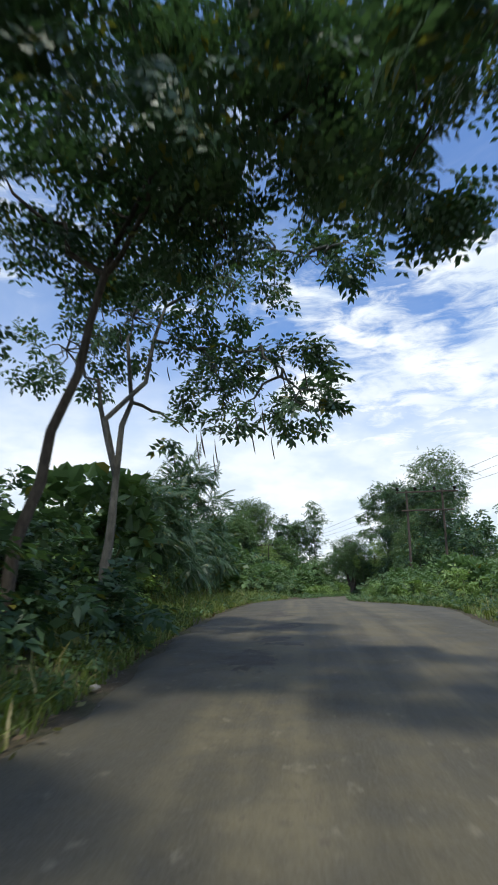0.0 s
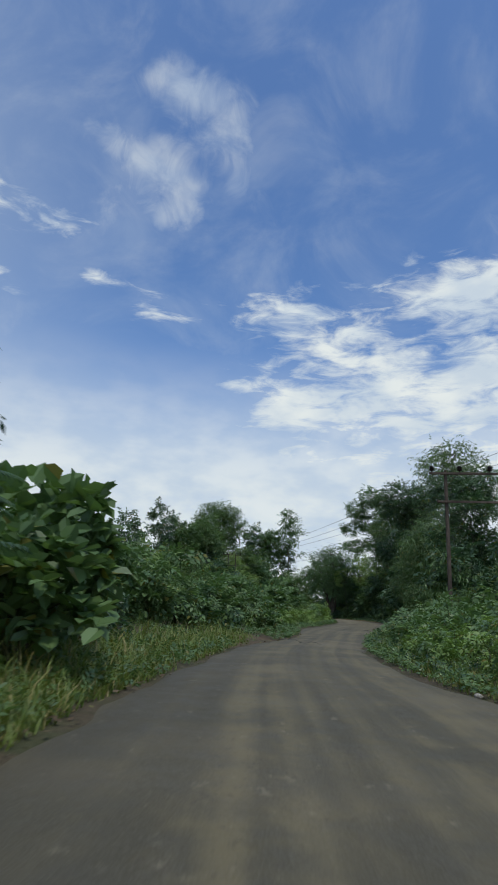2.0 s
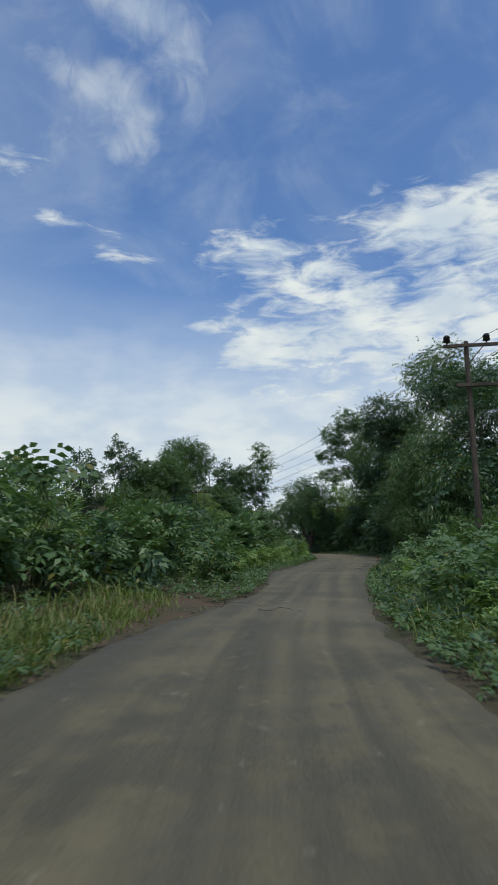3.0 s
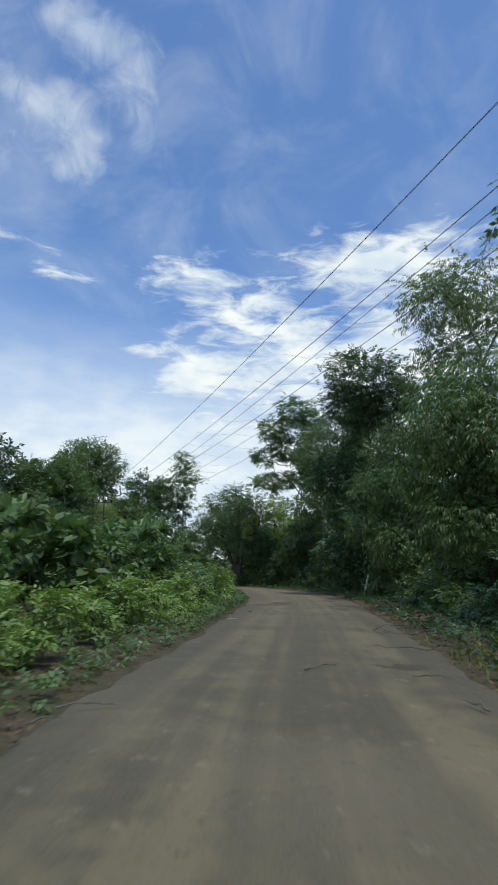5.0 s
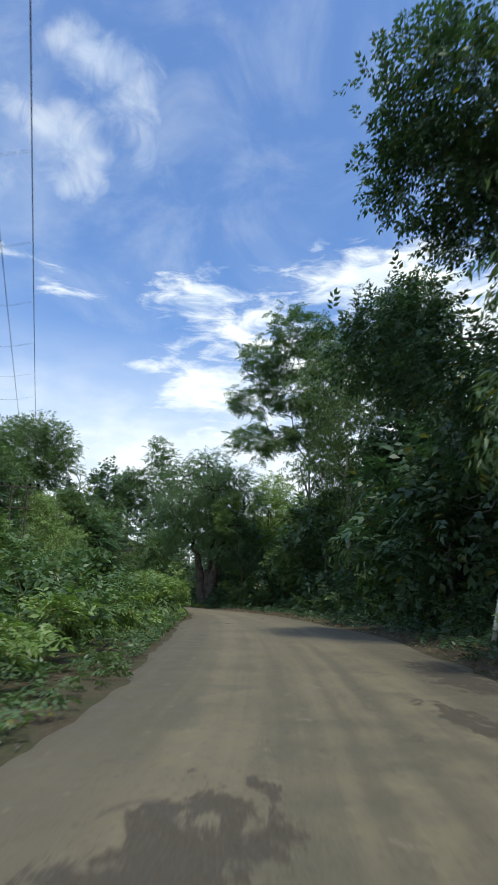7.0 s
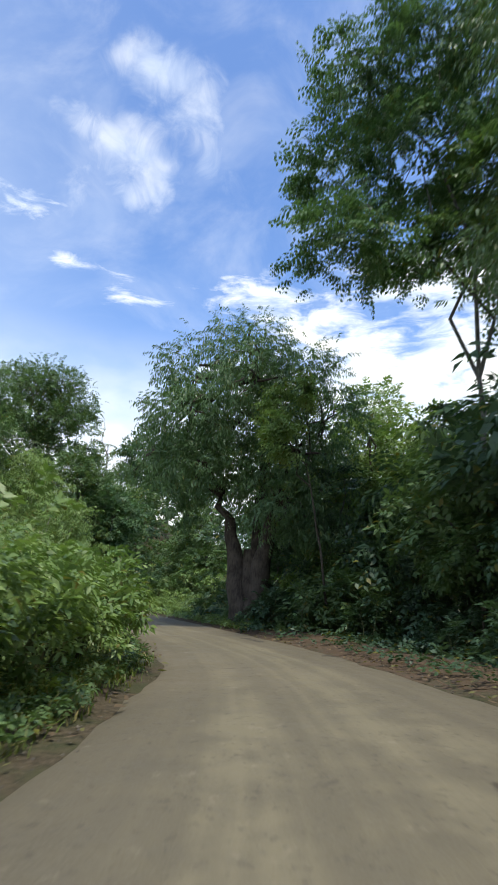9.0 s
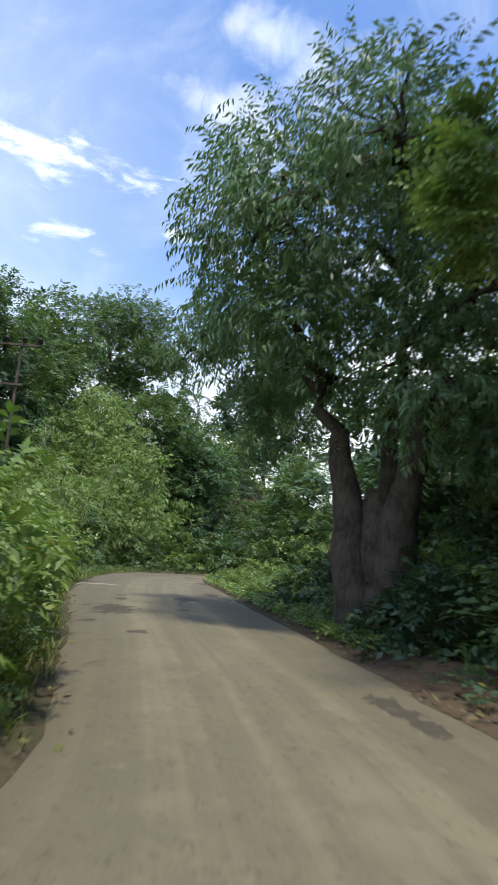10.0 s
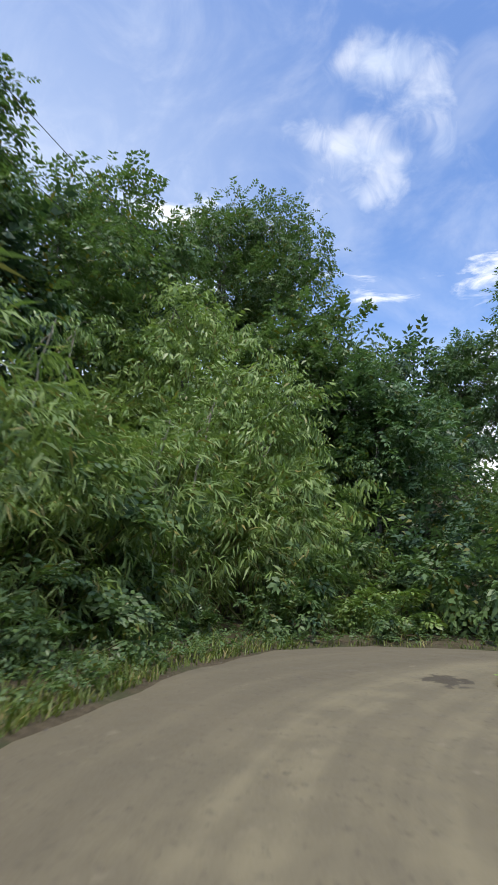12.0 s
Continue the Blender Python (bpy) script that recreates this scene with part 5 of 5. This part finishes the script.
for a, b in (((2.25, 53.85, 7.4), (-29.8, 140.4, 9.15)), ((4.0, 53.85, 7.4), (-28.6, 140.8, 9.15)), ((5.5, 53.85, 7.4), (-27.4, 141.2, 9.15))):
    lower.append(span("guard_wire", a, b, 1.2, 0.007, "thin guard wire below the power wires"))
for k in range(5, 36):
    a, b, c = lower[0][k], lower[1][k], lower[2][k]
    e0, e1 = a + (a - b) * 0.45, c + (c - b) * 0.35 + np.array([0, 0, 0.12])
    pts = np.array([e0 + np.array([0, 0, 0.12]), a, (a + b) / 2 + np.array([0, 0, 0.10]), b, (b + c) / 2 + np.array([0, 0, -0.04]), c, e1])
    ob = new("cross_wire", tube("cross_wire", pts, np.full(7, 0.003), M_WIRE, 5))
    tagged(ob, "thin cross wire tying the guard wires together", "wire", "cross wires of the power line")
for a, b in (((2.45, 53.85, 9.33), (12.0, 20, 8.6)), ((4.05, 53.85, 9.33), (13.6, 20, 8.6)), ((5.75, 53.85, 9.33), (15.2, 20, 8.6))):
    span("power_wire", a, b, 0.4, 0.011, "dark overhead power wire beside the road")


for a, b in (((-30.2, 140.3, 11.55), (-46.5, 186, 21)), ((-28.6, 140.8, 11.55), (-44.9, 186.5, 21)), ((-27.0, 141.3, 11.55), (-43.3, 187, 21))):
    span("power_wire", a, b, 0.9, 0.011, "dark overhead power wire running up the hill")


# ---- small things ----
def marker_post():
    root = new("marker_post")
    root.matrix_basis = pose(2.2, 96.4, ground_z(2.2, 96.4) - 0.1, 0, 13, 0)
    tagged(root, "leaning lime-washed concrete marker post at the wood's edge", "post")
    bm = bmesh.new()
    bmesh.ops.create_cone(bm, cap_ends=True, segments=4, radius1=0.075, radius2=0.06, depth=1.6)
    bmesh.ops.translate(bm, verts=bm.verts, vec=(0, 0, 0.8))
    bmesh.ops.bevel(bm, geom=bm.edges, offset=0.012, segments=2, affect="EDGES")
    part("shaft", bm, M_CONCRETE, root)


marker_post()


def litter():
    """Fallen leaves and small stones on the verges, past counting."""
    rng = np.random.default_rng(9)
    pts = []
    for side, y0, y1, n, w in (("right", 60, 144, 2600, 1.3), ("left", 108, 135, 260, 0.8), ("left", -4, 60, 500, 0.5)):
        for y, o in zip(rng.uniform(y0, y1, n), rng.gamma(1.6, w / 2, n)):
            pts.append(beside(side, y, o - 0.25))
    p = np.array(pts)
    c = np.column_stack([p, np.maximum(terrain(p), rise(p[:, 1])) + 0.035])
    n = len(c)
    a = rng.uniform(0, 2 * np.pi, n)
    d = np.column_stack([np.cos(a), np.sin(a), rng.normal(0, 0.25, n)]) * rng.uniform(0.03, 0.09, n)[:, None]
    s = np.column_stack([-np.sin(a), np.cos(a), rng.normal(0, 0.3, n)]) * rng.uniform(0.015, 0.04, n)[:, None]
    v = np.stack([c - d, c + s, c + d, c - s], 1).reshape(-1, 3)
    ob = new("leaf_litter", array_mesh("leaf_litter", v, np.arange(len(v)).reshape(-1, 4), M_LITTER))
    tagged(ob, "dry brown fallen leaves along the road's edge", "leaf litter", kind="stuff")


litter()


def edge_gravel(count, seed):
    """Loose crumbs of broken road and gravel along both edges, past counting."""
    rng = np.random.default_rng(seed)
    half = count // 2
    y = np.concatenate([rng.uniform(-2, 149, half), rng.uniform(-2, 146, half)])
    off = rng.normal(0.02, 0.22, count)
    p = np.array([beside("left" if k < half else "right", a, o) for k, (a, o) in enumerate(zip(y, off))])
    r = 0.006 + 0.02 * rng.random(count) ** 3
    c = np.column_stack([p, np.maximum(terrain(p), rise(p[:, 1]) - 0.03) + 0.3 * r + 0.02])
    ring = np.array([(1, 0, 0), (0, 1, 0), (-1, 0, 0), (0, -1, 0), (0.2, 0.1, 0.75), (-0.1, 0.2, 0.7), (0, 0, -0.6), (0.1, 0, -0.6)])
    v = c[:, None] + ring[None] * r[:, None, None] * rng.uniform(0.7, 1.4, (count, 8, 3))
    face = np.array([(0, 1, 5, 4), (1, 2, 5, 5), (2, 3, 4, 5), (3, 0, 4, 4), (1, 0, 7, 6), (3, 2, 6, 7)])
    face[1], face[3] = (1, 2, 4, 5), (3, 0, 5, 4)
    q = (np.arange(count) * 8)[:, None, None] + face[None]
    ob = new("edge_gravel", array_mesh("edge_gravel", v.reshape(-1, 3), q.reshape(-1, 4), M_GRAVEL))
    tagged(ob, "loose gravel and broken asphalt crumbs along the road's edges", "gravel", kind="stuff")


edge_gravel(3600, 12)


def stone(x, y, r, seed):
    rng = np.random.default_rng(seed)
    bm = bmesh.new()
    bmesh.ops.create_icosphere(bm, subdivisions=2, radius=r)
    for v in bm.verts:
        v.co = v.co * (1 + rng.normal(0, 0.1))
        v.co.z *= 0.6
    me = bpy.data.meshes.new("stone")
    bm.to_mesh(me)
    bm.free()
    me.materials.append(M_STONE)
    ob = new("stone", me)
    ob.location = (x, y, max(ground_z(x, y), float(rise(y))) + r * 0.4)
    tagged(ob, "small pale stone at the road's edge", "stone", "stones at the road's edge")


for i, (x, y, r) in enumerate(((-7.3, 62.2, 0.09), (-8.1, 116.4, 0.08), (-8.6, 115.2, 0.06), (-6.5, 20.4, 0.06), (-7.3, 36.6, 0.07), (-3.1, 6.2, 0.06), (-12.2, 132.6, 0.07), (-1.2, 30.2, 0.07), (1.2, 73.4, 0.08))):
    stone(x, y, r, 300 + i)


def stick(x, y, length, turn, seed):
    rng = np.random.default_rng(seed)
    a = radians(turn)
    b = (x + length * math.cos(a), y + length * math.sin(a), 0.05)
    ob = new("fallen_stick", tube("fallen_stick", bent((x, y, 0.05), b, 0.02, rng, 7, 0.05), np.linspace(0.011, 0.004, 7), M_BARK_GREY, 5))
    tagged(ob, "thin dry stick lying on the road", "stick", "sticks on the road")


for i, (x, y, length, turn) in enumerate(((-4.13, 62.8, 0.85, 52), (-6.66, 60.1, 0.55, 25), (-6.7, 59.5, 0.3, 40), (-2.75, 62.45, 0.5, -18), (-2.0, 69.4, 0.75, -56), (-5.2, 76.3, 1.2, 15), (-2.5, 60.4, 0.5, 100), (-1.2, 68.5, 0.9, 165), (-0.8, 71, 1.0, 200), (-1.6, 65.6, 1.2, 170), (-6.1, 43.6, 1.0, -20), (-5.2, 42.4, 0.9, -14))):
    stick(x, y, length, turn, 320 + i)
